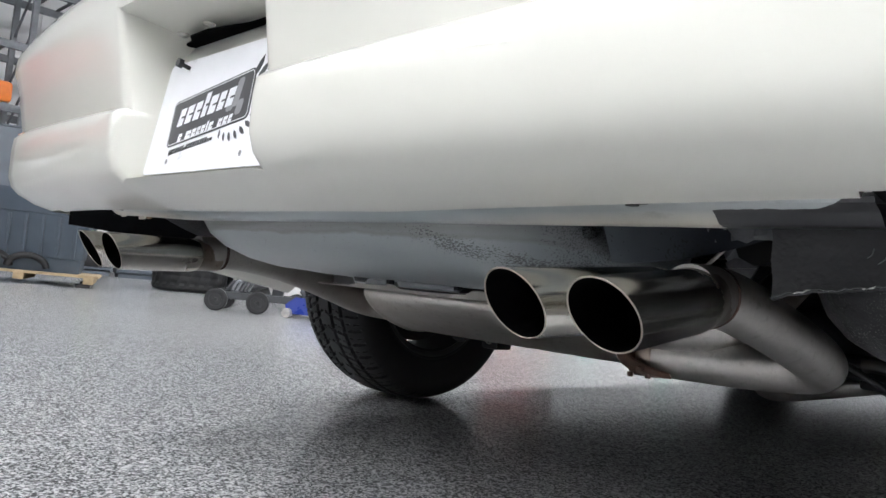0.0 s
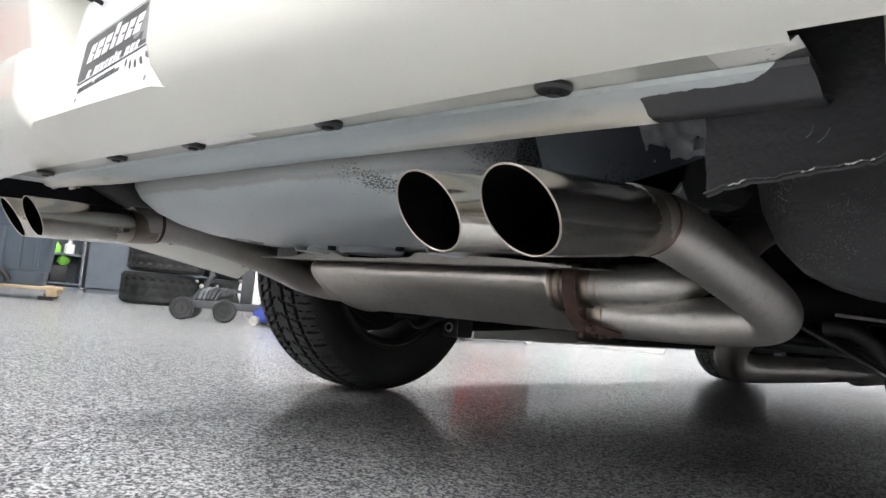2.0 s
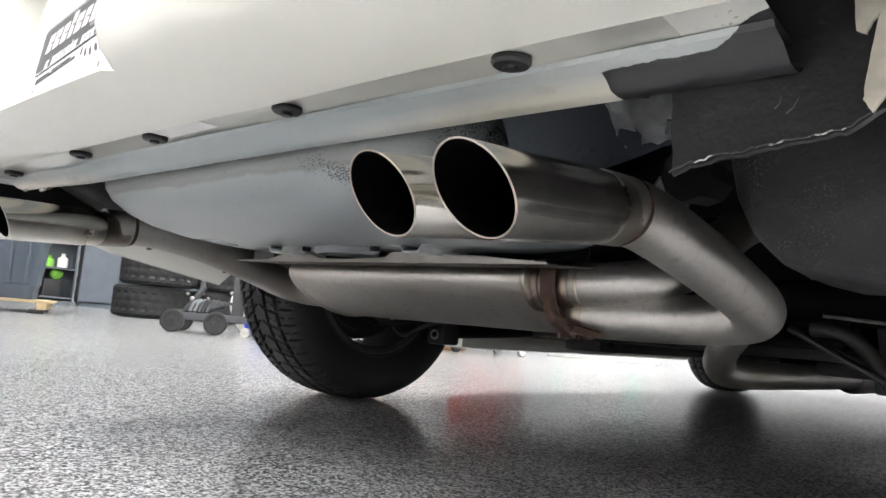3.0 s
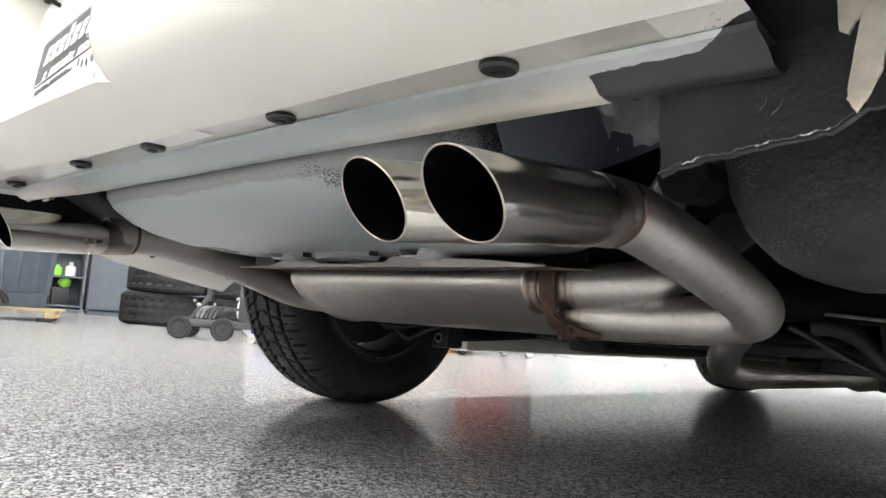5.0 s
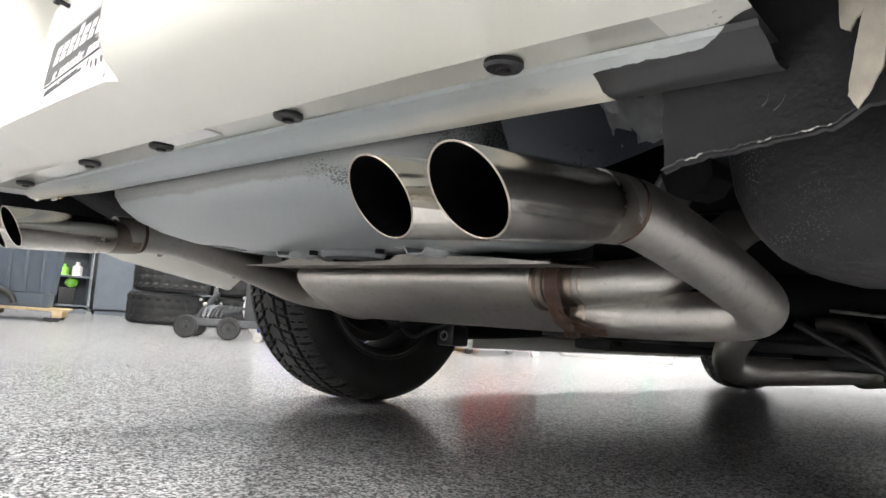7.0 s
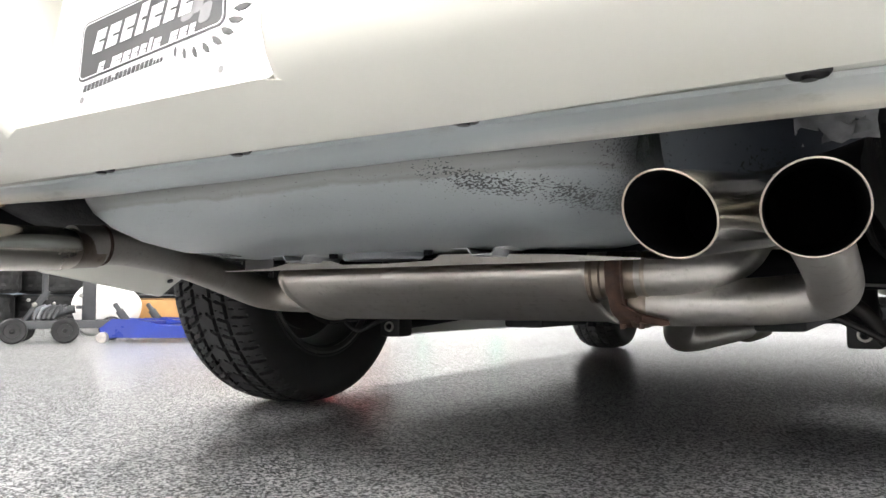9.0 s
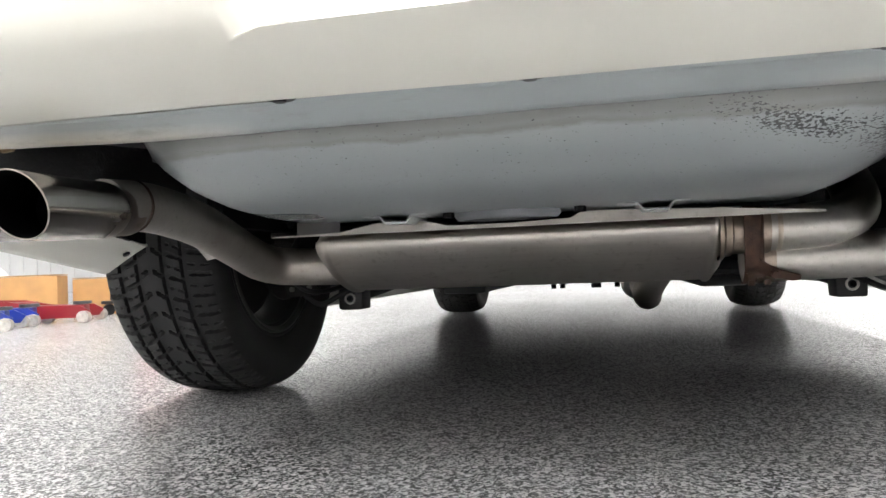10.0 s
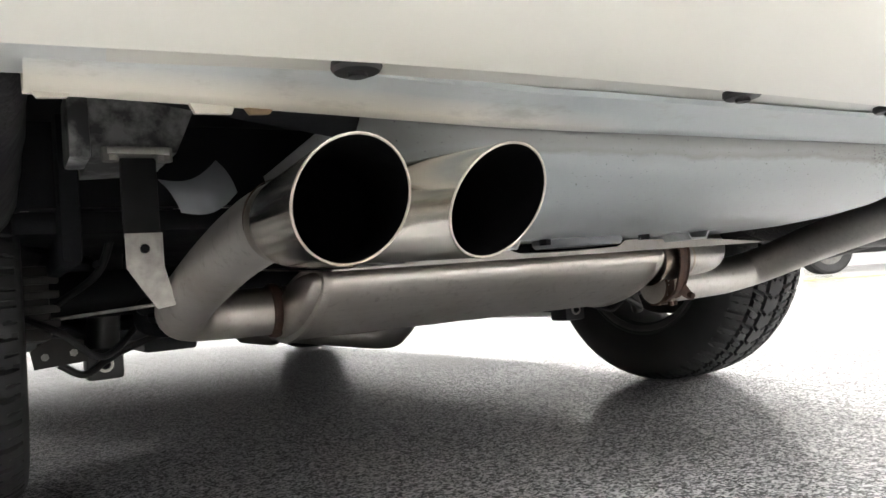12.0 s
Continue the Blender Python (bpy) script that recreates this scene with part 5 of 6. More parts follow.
# ---------------------------------------------------------------- wheels
def tyre_mesh():
    """Tyre about the x axis, with circumferential grooves and slanted slots cut into the tread."""
    pitch, per = 50, 20
    seg = pitch * per
    grooves = (-0.066, -0.027, 0.027, 0.066)
    xs = sorted({round(v, 5) for v in [-0.105 + 0.210 * i / 48 for i in range(49)] + [g + d for g in grooves for d in (-0.0062, -0.0050, 0.0050, 0.0062)]})
    bm = bmesh.new()
    loops = []

    def radius(x):
        e = abs(x) / 0.105
        return WR - 0.013 * e ** 4 - 0.004 * e ** 2

    left = [(-0.082, 0.206), (-0.096, 0.213), (-0.105, 0.229), (-0.116, 0.255), (-0.1205, 0.276), (-0.118, 0.296), (-0.112, 0.309)]
    for x, r in left:
        loops.append([(x, r)] * seg)
    for x in xs:
        row = []
        near = min(abs(x - g) for g in grooves)
        e = abs(x)
        for i in range(seg):
            r = radius(x)
            if near < 0.0055:
                r -= 0.009
            elif e > 0.066:      # shoulder blocks: wide slots, short sipes between them
                ph = (i + e * 73) % per
                if ph < 3.8:
                    r -= 0.009
                elif 10 <= ph < 11.6 and (e < 0.085 or e > 0.098):
                    r -= 0.004
            elif e > 0.030:      # slanted slots, arrow-like
                ph = (i + e * 190 + (7 if x > 0 else 0)) % per
                if ph < 3.8:
                    r -= 0.009
                elif 10.2 <= ph < 12.0 and (e > 0.052 or e < 0.040):
                    r -= 0.004
            elif e > 0.008 and (i + e * 290) % per < 3.6:
                r -= 0.008
            row.append((x, r))
        loops.append(row)
    for x, r in [(-a, b) for a, b in left[::-1]]:
        loops.append([(x, r)] * seg)
    angle = [2 * math.pi * i / seg for i in range(seg)]
    rings(bm, [[Vector((x, r * math.cos(a), r * math.sin(a))) for (x, r), a in zip(row, angle)] for row in loops], True)
    return finish("tyre", bm, RUBBER, 28)


def rim_mesh():
    prof = [(0.085, 0.204), (0.100, 0.214), (0.106, 0.217), (0.108, 0.214), (0.104, 0.208), (0.09, 0.198), (0.05, 0.185), (-0.02, 0.178), (-0.09, 0.188), (-0.104, 0.206), (-0.108, 0.213), (-0.106, 0.217), (-0.100, 0.214), (-0.085, 0.204)]
    bm = lathe(bmesh.new(), [(a * 0.93, b) for a, b in prof], 64, mat_index=1)
    # mesh-style spokes on the outer side
    for k in range(10):
        a = 2 * math.pi * k / 10
        for lean in (-0.18, 0.18):
            p0 = Vector((0.055, 0.055 * math.cos(a), 0.055 * math.sin(a)))
            p1 = Vector((0.072, 0.185 * math.cos(a + lean), 0.185 * math.sin(a + lean)))
            tube(bm, [p0, (p0 + p1) / 2 + Vector((0.008, 0, 0)), p1], 0.017, 8, 3)
    disc(bm, (0.045, 0, 0), (1, 0, 0), 0.125, 0.02, 40)
    return finish("rim", bm, [RIM, RIMDARK], 40)


TYRE, RIMM = tyre_mesh(), rim_mesh()


def wheel(x, y, s, turn):
    hub = new("wheel")
    hub.parent = car
    hub["label"] = "wheel with a black directional tyre and cast rim"
    # the outer side of the wheel faces away from the car
    hub.matrix_basis = pose(x, y, WR + DROP - 0.002, turn, 0, 0) if s > 0 else pose(x, y, WR + DROP - 0.002, turn, 0, 180)
    for name, me, label in (("tyre", TYRE, "black rubber tyre"), ("rim", RIMM, "cast metal rim")):
        ob = new(name, me)
        ob.parent = hub
        ob["label"] = label
    bm = bmesh.new()
    disc(bm, (-0.035, 0, 0), (1, 0, 0), 0.148, 0.02, 48)
    disc(bm, (-0.07, 0, 0), (1, 0, 0), 0.075, 0.09, 32)
    lathe(bm, [(-0.012, 0.06), (-0.014, 0.168), (-0.02, 0.171), (-0.022, 0.168), (-0.02, 0.06)], 48)
    part("brake_disc", bm, DISC, hub, "rust-tinged brake disc")
    part("rim_lip", lathe(bmesh.new(), [(-0.088, 0.196), (-0.0985, 0.2085), (-0.1005, 0.2085), (-0.102, 0.203), (-0.095, 0.194)], 64, closed=True), RIM, hub, "thin dull metal rim lip")
    return hub


for s in (-1, 1):
    wheel(s * WX, WY, s, 11 * s)
    wheel(s * 0.765, WY + 2.565, s, 37 * s)


# ---------------------------------------------------------------- upper body
def shell():
    """Body forward of the quarter panels: sides, bonnet, deck and nose as one lofted skin."""
    bm = bmesh.new()
    st = [(0.40, 0.925, 0.20, 0.80), (0.9, 0.92, 0.19, 0.82), (1.5, 0.915, 0.19, 0.80), (2.10, 0.91, 0.19, 0.78), (2.16, 0.91, 0.60, 0.77), (2.35, 0.91, 0.70, 0.76), (2.57, 0.905, 0.72, 0.75), (2.8, 0.90, 0.70, 0.735), (3.0, 0.89, 0.56, 0.72), (3.05, 0.88, 0.28, 0.715), (3.3, 0.82, 0.26, 0.66), (3.45, 0.70, 0.30, 0.58), (3.5, 0.55, 0.36, 0.5)]
    rows = []
    for y, w, z0, z1 in st:
        half = [(w - 0.09, z0), (w - 0.04, z0 + 0.01 * (z1 - z0)), (w - 0.012, z0 + 0.3 * (z1 - z0)), (w, z0 + 0.6 * (z1 - z0)), (w - 0.03, z0 + 0.9 * (z1 - z0)), (w - 0.12, z1), (w * 0.5, z1 + 0.035), (0, z1 + 0.05)]
        rows.append([Vector((-a, y, b)) for a, b in half] + [Vector((a, y, b)) for a, b in half[-2::-1]])
    sheet(bm, rows)
    part("body_shell", bm, PAINT, car, "cream painted doors, wings and bonnet", 30)
    for s in (-1, 1):
        part("sill", box(s * 0.86 - 0.05, s * 0.86 + 0.05, 0.42, 2.12, 0.165, 0.22, 0.02), PAINT, car, "cream painted sill")
        bm = box(s * 0.60 - 0.012, s * 0.60 + 0.012, 2.10, 3.06, 0.22, 0.78, 0.005)
        add_box(bm, min(s * 0.613, s * 0.90), max(s * 0.613, s * 0.90), 2.10, 3.06, 0.69, 0.70)
        part("wheel_liner", bm, DARKPAN, car, "dark wheel liner")
    part("air_dam", box(-0.80, 0.80, 3.12, 3.16, 0.15, 0.30, 0.01), BLACK, car, "black air dam under the nose")
    # deck between the bumper's top and the cabin
    bm = bmesh.new()
    rows = []
    for y, w, z in ((-0.93, 0.86, 0.795), (-0.6, 0.86, 0.83), (-0.2, 0.86, 0.84), (0.40, 0.86, 0.815)):
        rows.append([Vector((x * w, y, z + 0.03 * (1 - x * x))) for x in (-1, -0.6, -0.2, 0.2, 0.6, 1)])
    sheet(bm, rows, 0.004)
    part("boot_lid", bm, PAINT, car, "cream painted boot lid")
    # cabin
    bm = bmesh.new()
    rows = []
    for y, w, z in ((-0.45, 0.62, 0.845), (0.0, 0.62, 1.06), (0.42, 0.58, 1.20), (0.75, 0.57, 1.235), (1.15, 0.57, 1.225), (1.45, 0.60, 1.10), (1.95, 0.70, 0.82)):
        rows.append([Vector((-0.80, y, 0.80)), Vector((-w, y, z)), Vector((-w * 0.4, y, z + 0.02)), Vector((w * 0.4, y, z + 0.02)), Vector((w, y, z)), Vector((0.80, y, 0.80))])
    sheet(bm, rows)
    part("glasshouse", bm, GLASS, car, "dark tinted hatch, side windows and windscreen", 20)
    bm = sheet(bmesh.new(), [[Vector((x * 0.585, y, z + 0.024 * (1 - x * x) + 0.004)) for x in (-1, -0.5, 0, 0.5, 1)] for y, z in ((0.40, 1.198), (0.75, 1.236), (1.17, 1.224))], 0.006)
    part("roof", bm, PAINT, car, "cream painted roof panel")
    bm = bmesh.new()
    rows = [[Vector((x, -1.00 + 0.05 * abs(x) + 0.20 * t, 0.80 + 0.085 * math.sin(math.pi * min(1, 0.25 + t)))) for t in (0, 0.3, 0.6, 1.0)] for x in (-0.82, -0.7, -0.4, 0, 0.4, 0.7, 0.82)]
    sheet(bm, rows, 0.01)
    part("spoiler", bm, BLACK, car, "dark rear spoiler on the boot lid")


shell()

# ---------------------------------------------------------------- things round the hall
def rolling_tyre_mesh(r=0.395, w=0.34):
    """Off-road tyre lying flat, about the z axis, with staggered lugs."""
    bm = bmesh.new()
    seg = 96
    prof = [(-0.30, 0.60), (-0.42, 0.70), (-0.49, 0.84), (-0.46, 0.94), (-0.40, 0.985)] + [(-0.38 + 0.76 * i / 10, 1.0) for i in range(11)] + [(0.40, 0.985), (0.46, 0.94), (0.49, 0.84), (0.42, 0.70), (0.30, 0.60)]
    loops = []
    for k, (h, q) in enumerate(prof):
        row = []
        for i in range(seg):
            rr = q * r
            if 4 <= k <= 16:
                band = int((h + 0.5) * 5)
                if (i + 2 * band + (k % 2)) % 4 < 1 or (k in (7, 10, 13) and (i // 2) % 2):
                    rr -= 0.013
            a = 2 * math.pi * i / seg
            row.append(Vector((rr * math.cos(a), rr * math.sin(a), (h + 0.5) * w)))
        loops.append(row)
    rings(bm, loops, True)
    return finish("spare_tyre", bm, RUBBER, 25)


LUG = rolling_tyre_mesh()
for i, (x, y) in enumerate(((-6.92, 2.28), (-6.83, 3.08), (-6.74, 3.88), (-6.65, 4.68))):
    for j in range(2):
        ob = new("spare_tyre", LUG)
        ob.matrix_world = pose(x + (0.03 if j else -0.02), y + 0.03 * j, 0.002 + 0.342 * j, 0, 0, 37 * i + 61 * j)
        tagged(ob, "chunky black off-road tyre lying flat in a stack", "tyre", "stacked off-road tyres")


def storage_cabinet(x, y, w, h, yaw, open_front=False):
    ob = thing("storage_cabinet", pose(x, y, 0, 0, 0, yaw), "open slate grey cabinet with filled shelves" if open_front else "tall slate grey steel storage cabinet, closed", "cabinet", "cabinets along the wall")
    d = 0.5
    bm = bmesh.new()
    add_box(bm, -w / 2, -w / 2 + 0.025, 0, d, 0.06, h)
    add_box(bm, w / 2 - 0.025, w / 2, 0, d, 0.06, h)
    add_box(bm, -w / 2 + 0.0255, w / 2 - 0.0255, d - 0.02, d, 0.06, h)
    add_box(bm, -w / 2, w / 2, 0, d, h + 0.001, h + 0.025)
    add_box(bm, -w / 2 + 0.03, w / 2 - 0.03, 0.03, d - 0.03, 0, 0.059)
    part("body", bm, CABINET, ob)
    if open_front:
        for k in range(4):
            part("shelf", box(-w / 2 + 0.027, w / 2 - 0.027, 0.01, d - 0.022, 0.09 + 0.42 * k, 0.115 + 0.42 * k), CABINET, ob)
    else:
        for s in (-1, 1):
            door = part("door", box(min(0.004 * s, s * (w / 2 - 0.004)), max(0.004 * s, s * (w / 2 - 0.004)), -0.022, -0.002, 0.08, h - 0.01, 0.004), CABINET, ob)
            part("handle", box(s * 0.05 - 0.012, s * 0.05 + 0.012, -0.05, -0.023, 1.0, 1.16, 0.005), STEEL, door, "dark pull handle")
    return ob


YAWC = 75.0
for i in range(3):
    storage_cabinet(-10.155 + 0.26 * i, 3.27 + 0.98 * i, 1.0, 1.95, YAWC)
storage_cabinet(-10.475, 2.36, 0.82, 1.95, YAWC, True)
storage_cabinet(-10.74, 1.46, 1.0, 1.95, YAWC)
storage_cabinet(-11.0, 0.48, 1.0, 1.95, YAWC)


def bottle(x, y, z, r, h, material, label):
    bm = lathe(bmesh.new(), [(0, 0.0001), (0, r), (h * 0.65, r), (h * 0.8, r * 0.4), (h, r * 0.4), (h, 0.0001)], 16, "z", (0, 0, 0))
    ob = solid("bottle", bm, material, label, "bottle", "bottles on the cabinet shelves")
    ob.matrix_world = pose(x, y, z)
    return ob


c75, s75 = math.cos(radians(YAWC)), math.sin(radians(YAWC))
for u, z, r, h, m, label in ((-0.26, 0.535, 0.06, 0.16, ORANGE, "orange plastic bottle on a shelf"), (-0.12, 0.535, 0.055, 0.14, YELLOW, "yellow plastic bottle on a shelf"), (0.05, 0.535, 0.06, 0.16, GREEN, "green plastic bottle on a shelf"), (0.22, 0.535, 0.07, 0.2, WHITE, "white plastic bottle on a shelf"),
                             (-0.12, 0.955, 0.05, 0.2, RED, "red bottle on a shelf"), (0.1, 0.955, 0.05, 0.22, GREEN, "green bottle on a shelf")):
    bottle(-10.475 + c75 * u - s75 * 0.12, 2.36 + s75 * u + c75 * 0.12, z, r, h, m, label)
for u, m, label in ((-0.13, BLACK, "black plastic crate on the bottom shelf"), (0.12, BLACK, "black plastic crate on the bottom shelf")):
    ob = solid("crate", box(-0.11, 0.11, -0.12, 0.12, 0, 0.24, 0.01), m, label, "crate", "crates in the cabinet")
    ob.matrix_world = pose(-10.475 + c75 * u - s75 * 0.2, 2.36 + s75 * u + c75 * 0.2, 0.116, 0, 0, YAWC)
bm = roughen(bmesh.ops.create_icosphere(bm := bmesh.new(), subdivisions=3, radius=0.09) and bm, 0.03, 9.0)
ob = solid("glove_pile", bm, GREEN, "crumpled lime green gloves on a crate", "gloves")
ob.matrix_world = Matrix.Translation((-10.475 - s75 * 0.2 + c75 * 0.16, 2.36 + c75 * 0.2 + s75 * 0.16, 0.44)) @ Matrix.Diagonal((1, 1, 0.9, 1))


def pallet_rack():
    ob = thing("pallet_rack", pose(-11.6, 0.6, 0, 0, 0, 0), "tall dark grey steel pallet rack against the wall", "rack")
    for y in (-2.0, 0.9, 3.8):
        for x in (-0.5, 0.5):
            bm = box(x - 0.045, x + 0.045, y - 0.04, y + 0.04, 0, 4.3, 0.004)
            p = part("upright", bm, RACK, ob)
        for k in range(5):
            part("brace", tube(bmesh.new(), [(-0.455, y, 0.3 + 0.8 * k), (0.455, y, 0.3 + 0.8 * (k + 1) - 0.1)], 0.018, 8), RACK, ob)
    for z in (2.3, 3.2, 4.1):
        for y0, y1 in ((-1.96, 0.86), (0.94, 3.76)):
            for x in (-0.5, 0.5):
                part("beam", box(x - 0.03, x + 0.03, y0, y1, z - 0.11, z, 0.004), RACK, ob)
            for k in range(9):
                y = y0 + 0.2 + k * 0.3
                part("deck_bar", box(-0.5, 0.5, y, y + 0.05, z + 0.001, z + 0.02), RACK, ob)


pallet_rack()
for x, y, z, w, d, h, m, label in ((-11.6, 0.0, 2.321, 0.8, 0.9, 0.55, CARD, "cardboard carton on the rack"), (-11.6, 2.6, 2.321, 0.8, 0.7, 0.5, BLACK, "black crate on the rack")):
    ob = solid("carton" if m is CARD else "crate", box(-w / 2, w / 2, -d / 2, d / 2, 0, h, 0.015), m, label, "box", "load on the rack")
    ob.matrix_world = pose(x, y, z)


def wheeled_bin():
    """Large slate plastic tote with a ribbed wall and black wheels, on a pallet."""
    at = pose(-6.62, 0.54, 0.0, 0, 0, 68)
    pal = thing("pallet", at, "worn pale wooden pallet dolly on the floor", "pallet")
    for k in range(6):
        part("deck_board", box(-0.62, 0.62, -0.46 + 0.16 * k, -0.34 + 0.16 * k, 0.09, 0.112, 0.003), WOOD, pal)
    for x in (-0.54, 0, 0.54):
        part("bearer", box(x - 0.04, x + 0.04, -0.46, 0.46, 0.035, 0.0895, 0.003), WOOD, pal)
    for x in (-0.5, 0.5):
        for y in (-0.38, 0.38):
            part("foot", box(x - 0.06, x + 0.06, y - 0.06, y + 0.06, 0.0, 0.034, 0.004), BLACK, pal)
    ob = thing("tote_bin", at @ pose(0, 0, 0.113), "large slate blue plastic bin on a pallet", "bin")
    bm = bmesh.new()
    loops = []
    for z, k in ((0.0, 0.86), (0.12, 0.88), (0.125, 0.90), (0.5, 0.95), (0.505, 0.97), (0.62, 0.99), (0.66, 1.03), (0.70, 1.03)):
        loops.append([Vector((x * k, y * k, z)) for x, y in round_rect(1.05, 0.8, 0.09)])
    rings(bm, loops, True, True, True)
    part("body", bm, BIN, ob)
    for k in range(7):
        part("rib", box(-0.40 + 0.13 * k, -0.375 + 0.13 * k, -0.40, -0.365, 0.14, 0.48, 0.004), BIN, ob)
    # hoses and a motor lying at its foot
    for k, r in enumerate((0.17, 0.15)):
        pts = [(-0.25 + 0.30 * k + r * math.cos(a), -0.41 - 0.012 * k, 0.06 + r * 0.7 * max(0.0, math.sin(a)) + 0.02) for a in (math.pi * i / 10 for i in range(11))]
        h = solid("hose", tube(bmesh.new(), pts, 0.028, 10), BLACK, "black hose leaning on the bin", "hose")
        h.matrix_world = at @ pose(0, 0, 0.06)


wheeled_bin()
bm = roughen(box(-0.3, 0.3, -0.3, 0.3, 0, 0.3, 0.06), 0.03, 4)
ob = solid("engine_cover", bm, ORANGE, "orange plastic cover on the rack shelf", "cover")
ob.matrix_world = pose(-11.45, 1.06, 2.322)


def engine_dolly():
    """Low steel cradle on four big castors with an upright post."""
    at = pose(-4.02, 1.38, 0.0, 0, 0, 52)
    ob = thing("engine_cradle", at, "low dark steel engine cradle on four castors", "cradle")
    bm = bmesh.new()
    add_box(bm, -0.27, 0.27, -0.17, -0.13, 0.09, 0.14, 0.004)
    add_box(bm, -0.27, 0.27, 0.13, 0.17, 0.09, 0.14, 0.004)
    add_box(bm, -0.20, -0.15, -0.1295, 0.1295, 0.09, 0.14, 0.004)
    add_box(bm, 0.12, 0.17, -0.1295, 0.1295, 0.09, 0.14, 0.004)
    part("frame", bm, STEEL, ob)
    for x, y in ((-0.27, -0.18), (-0.27, 0.18), (0.27, 0.18), (0.02, -0.18)):
        bm = lathe(bmesh.new(), [(-0.020, 0.02), (-0.020, 0.045), (-0.026, 0.05), (-0.028, 0.070), (-0.02, 0.080), (0.02, 0.080), (0.028, 0.070), (0.026, 0.05), (0.020, 0.045), (0.020, 0.02)], 28, "y", (x, y, 0.080))
        w = part("castor", bm, BLACK, ob, "fat black castor wheel")
        bm = lathe(bmesh.new(), [(-0.03, 0.0001), (-0.03, 0.012), (-0.022, 0.016), (-0.022, 0.042), (0.022, 0.042), (0.022, 0.016), (0.03, 0.012), (0.03, 0.0001)], 18, "y", (x, y, 0.080))
        part("hub", bm, BLACK, w)
        part("fork", box(x - 0.02, x + 0.02, y + (0.031 if y < 0 else -0.05), y + (0.05 if y < 0 else -0.031), 0.07, 0.15, 0.004), STEEL, w, "dark steel fork")
    part("post", box(0.10, 0.18, -0.04, 0.04, 0.1405, 0.52, 0.005), STEEL, ob)
    bm = tube(bmesh.new(), [(-0.23, 0, 0.13), (-0.15, 0, 0.26), (-0.1, 0, 0.33)], 0.022, 10)
    part("arm", bm, STEEL, ob)
    part("arm_post", tube(bmesh.new(), [(-0.12, 0, 0.27), (-0.12, 0, 0.50)], 0.018, 10), STEEL, ob)
    bm = tube(bmesh.new(), [(-0.13, -0.08, 0.16), (0.06, -0.08, 0.215)], 0.026, 14, 1)
    part("ram", bm, STEEL, ob, "greasy hydraulic ram")
    for k in range(4):
        part("plate", box(-0.08 + 0.05 * k, -0.05 + 0.05 * k, -0.11, 0.11, 0.19 + 0.008 * k, 0.235, 0.003), STEEL, ob)
    for x, y, z, r in ((0.095, -0.03, 0.30, 0.014), (0.095, 0.03, 0.30, 0.014), (-0.16, -0.10, 0.24, 0.016), (-0.20, -0.06, 0.27, 0.012), (-0.05, -0.12, 0.25, 0.010)):
        part("knob", bmesh_ball(x, y, z, r), DULLZINC, ob, "dull metal knob")
    for k in range(5):
        part("pipe_stub", tube(bmesh.new(), [(-0.17 + 0.028 * k, -0.13, 0.15), (-0.15 + 0.03 * k, -0.10, 0.21), (-0.11 + 0.03 * k, -0.06, 0.235)], 0.011, 8), RACK if k < 2 else STEEL, ob, "short curved pipe stub")


def bmesh_ball(x, y, z, r):
    bm = bmesh.new()
    bmesh.ops.create_icosphere(bm, subdivisions=2, radius=r)
    for v in bm.verts:
        v.co += Vector((x, y - 0.045, z))
    return bm


engine_dolly()


def floor_jack(x, y, yaw, material, label):
    """Low trolley jack: two side plates, nose wheels, lift pad and handle."""
    ob = thing("floor_jack", pose(x, y, 0, 0, 0, yaw), label, "jack", "trolley jacks")
    for s in (-1, 1):
        side = [(-0.34, 0.03), (0.33, 0.03), (0.36, 0.07), (0.30, 0.105), (0.05, 0.11), (-0.12, 0.145), (-0.28, 0.150), (-0.36, 0.09)]
        bm = outline(bmesh.new(), side, -0.006, 0.006, pose(0, s * 0.13, 0, 90, 0, 0))
        part("side_plate", bm, material, ob)
    part("deck", box(-0.30, -0.04, -0.1235, 0.1235, 0.115, 0.135, 0.004), material, ob)
    part("lift_arm", box(-0.05, 0.30, -0.05, 0.05, 0.06, 0.11, 0.012), material, ob)
    part("lift_pad", disc(bmesh.new(), (0.27, 0, 0.111), (0, 0, 1), 0.055, 0.018), STEEL, ob)
    part("handle_socket", tube(bmesh.new(), [(-0.25, 0, 0.136), (-0.30, 0, 0.20)], 0.026, 12), STEEL, ob)
    part("handle", tube(bmesh.new(), [(-0.29, 0, 0.19), (-0.33, 0, 0.245)], 0.016, 10), STEEL, ob)
    for s in (-1, 1):
        bm = lathe(bmesh.new(), [(-0.03, 0.0001), (-0.03, 0.036), (0.03, 0.036), (0.03, 0.0001)], 18, "y", (0.33, s * 0.155, 0.036))
        part("nose_wheel", bm, ZINC, ob, "steel roller")
        bm = lathe(bmesh.new(), [(-0.018, 0.0001), (-0.018, 0.034), (0.018, 0.034), (0.018, 0.0001)], 18, "y", (-0.33, s * 0.15, 0.034))
        part("castor", bm, ZINC, ob, "steel castor")
    return ob


floor_jack(-3.47, 1.71, 28, BLUE, "blue trolley jack with its arm lowered")
floor_jack(-3.60, 2.06, 26, BLUE, "blue trolley jack behind another jack")
floor_jack(-3.48, 2.38, 20, RED, "red trolley jack with its arm lowered")


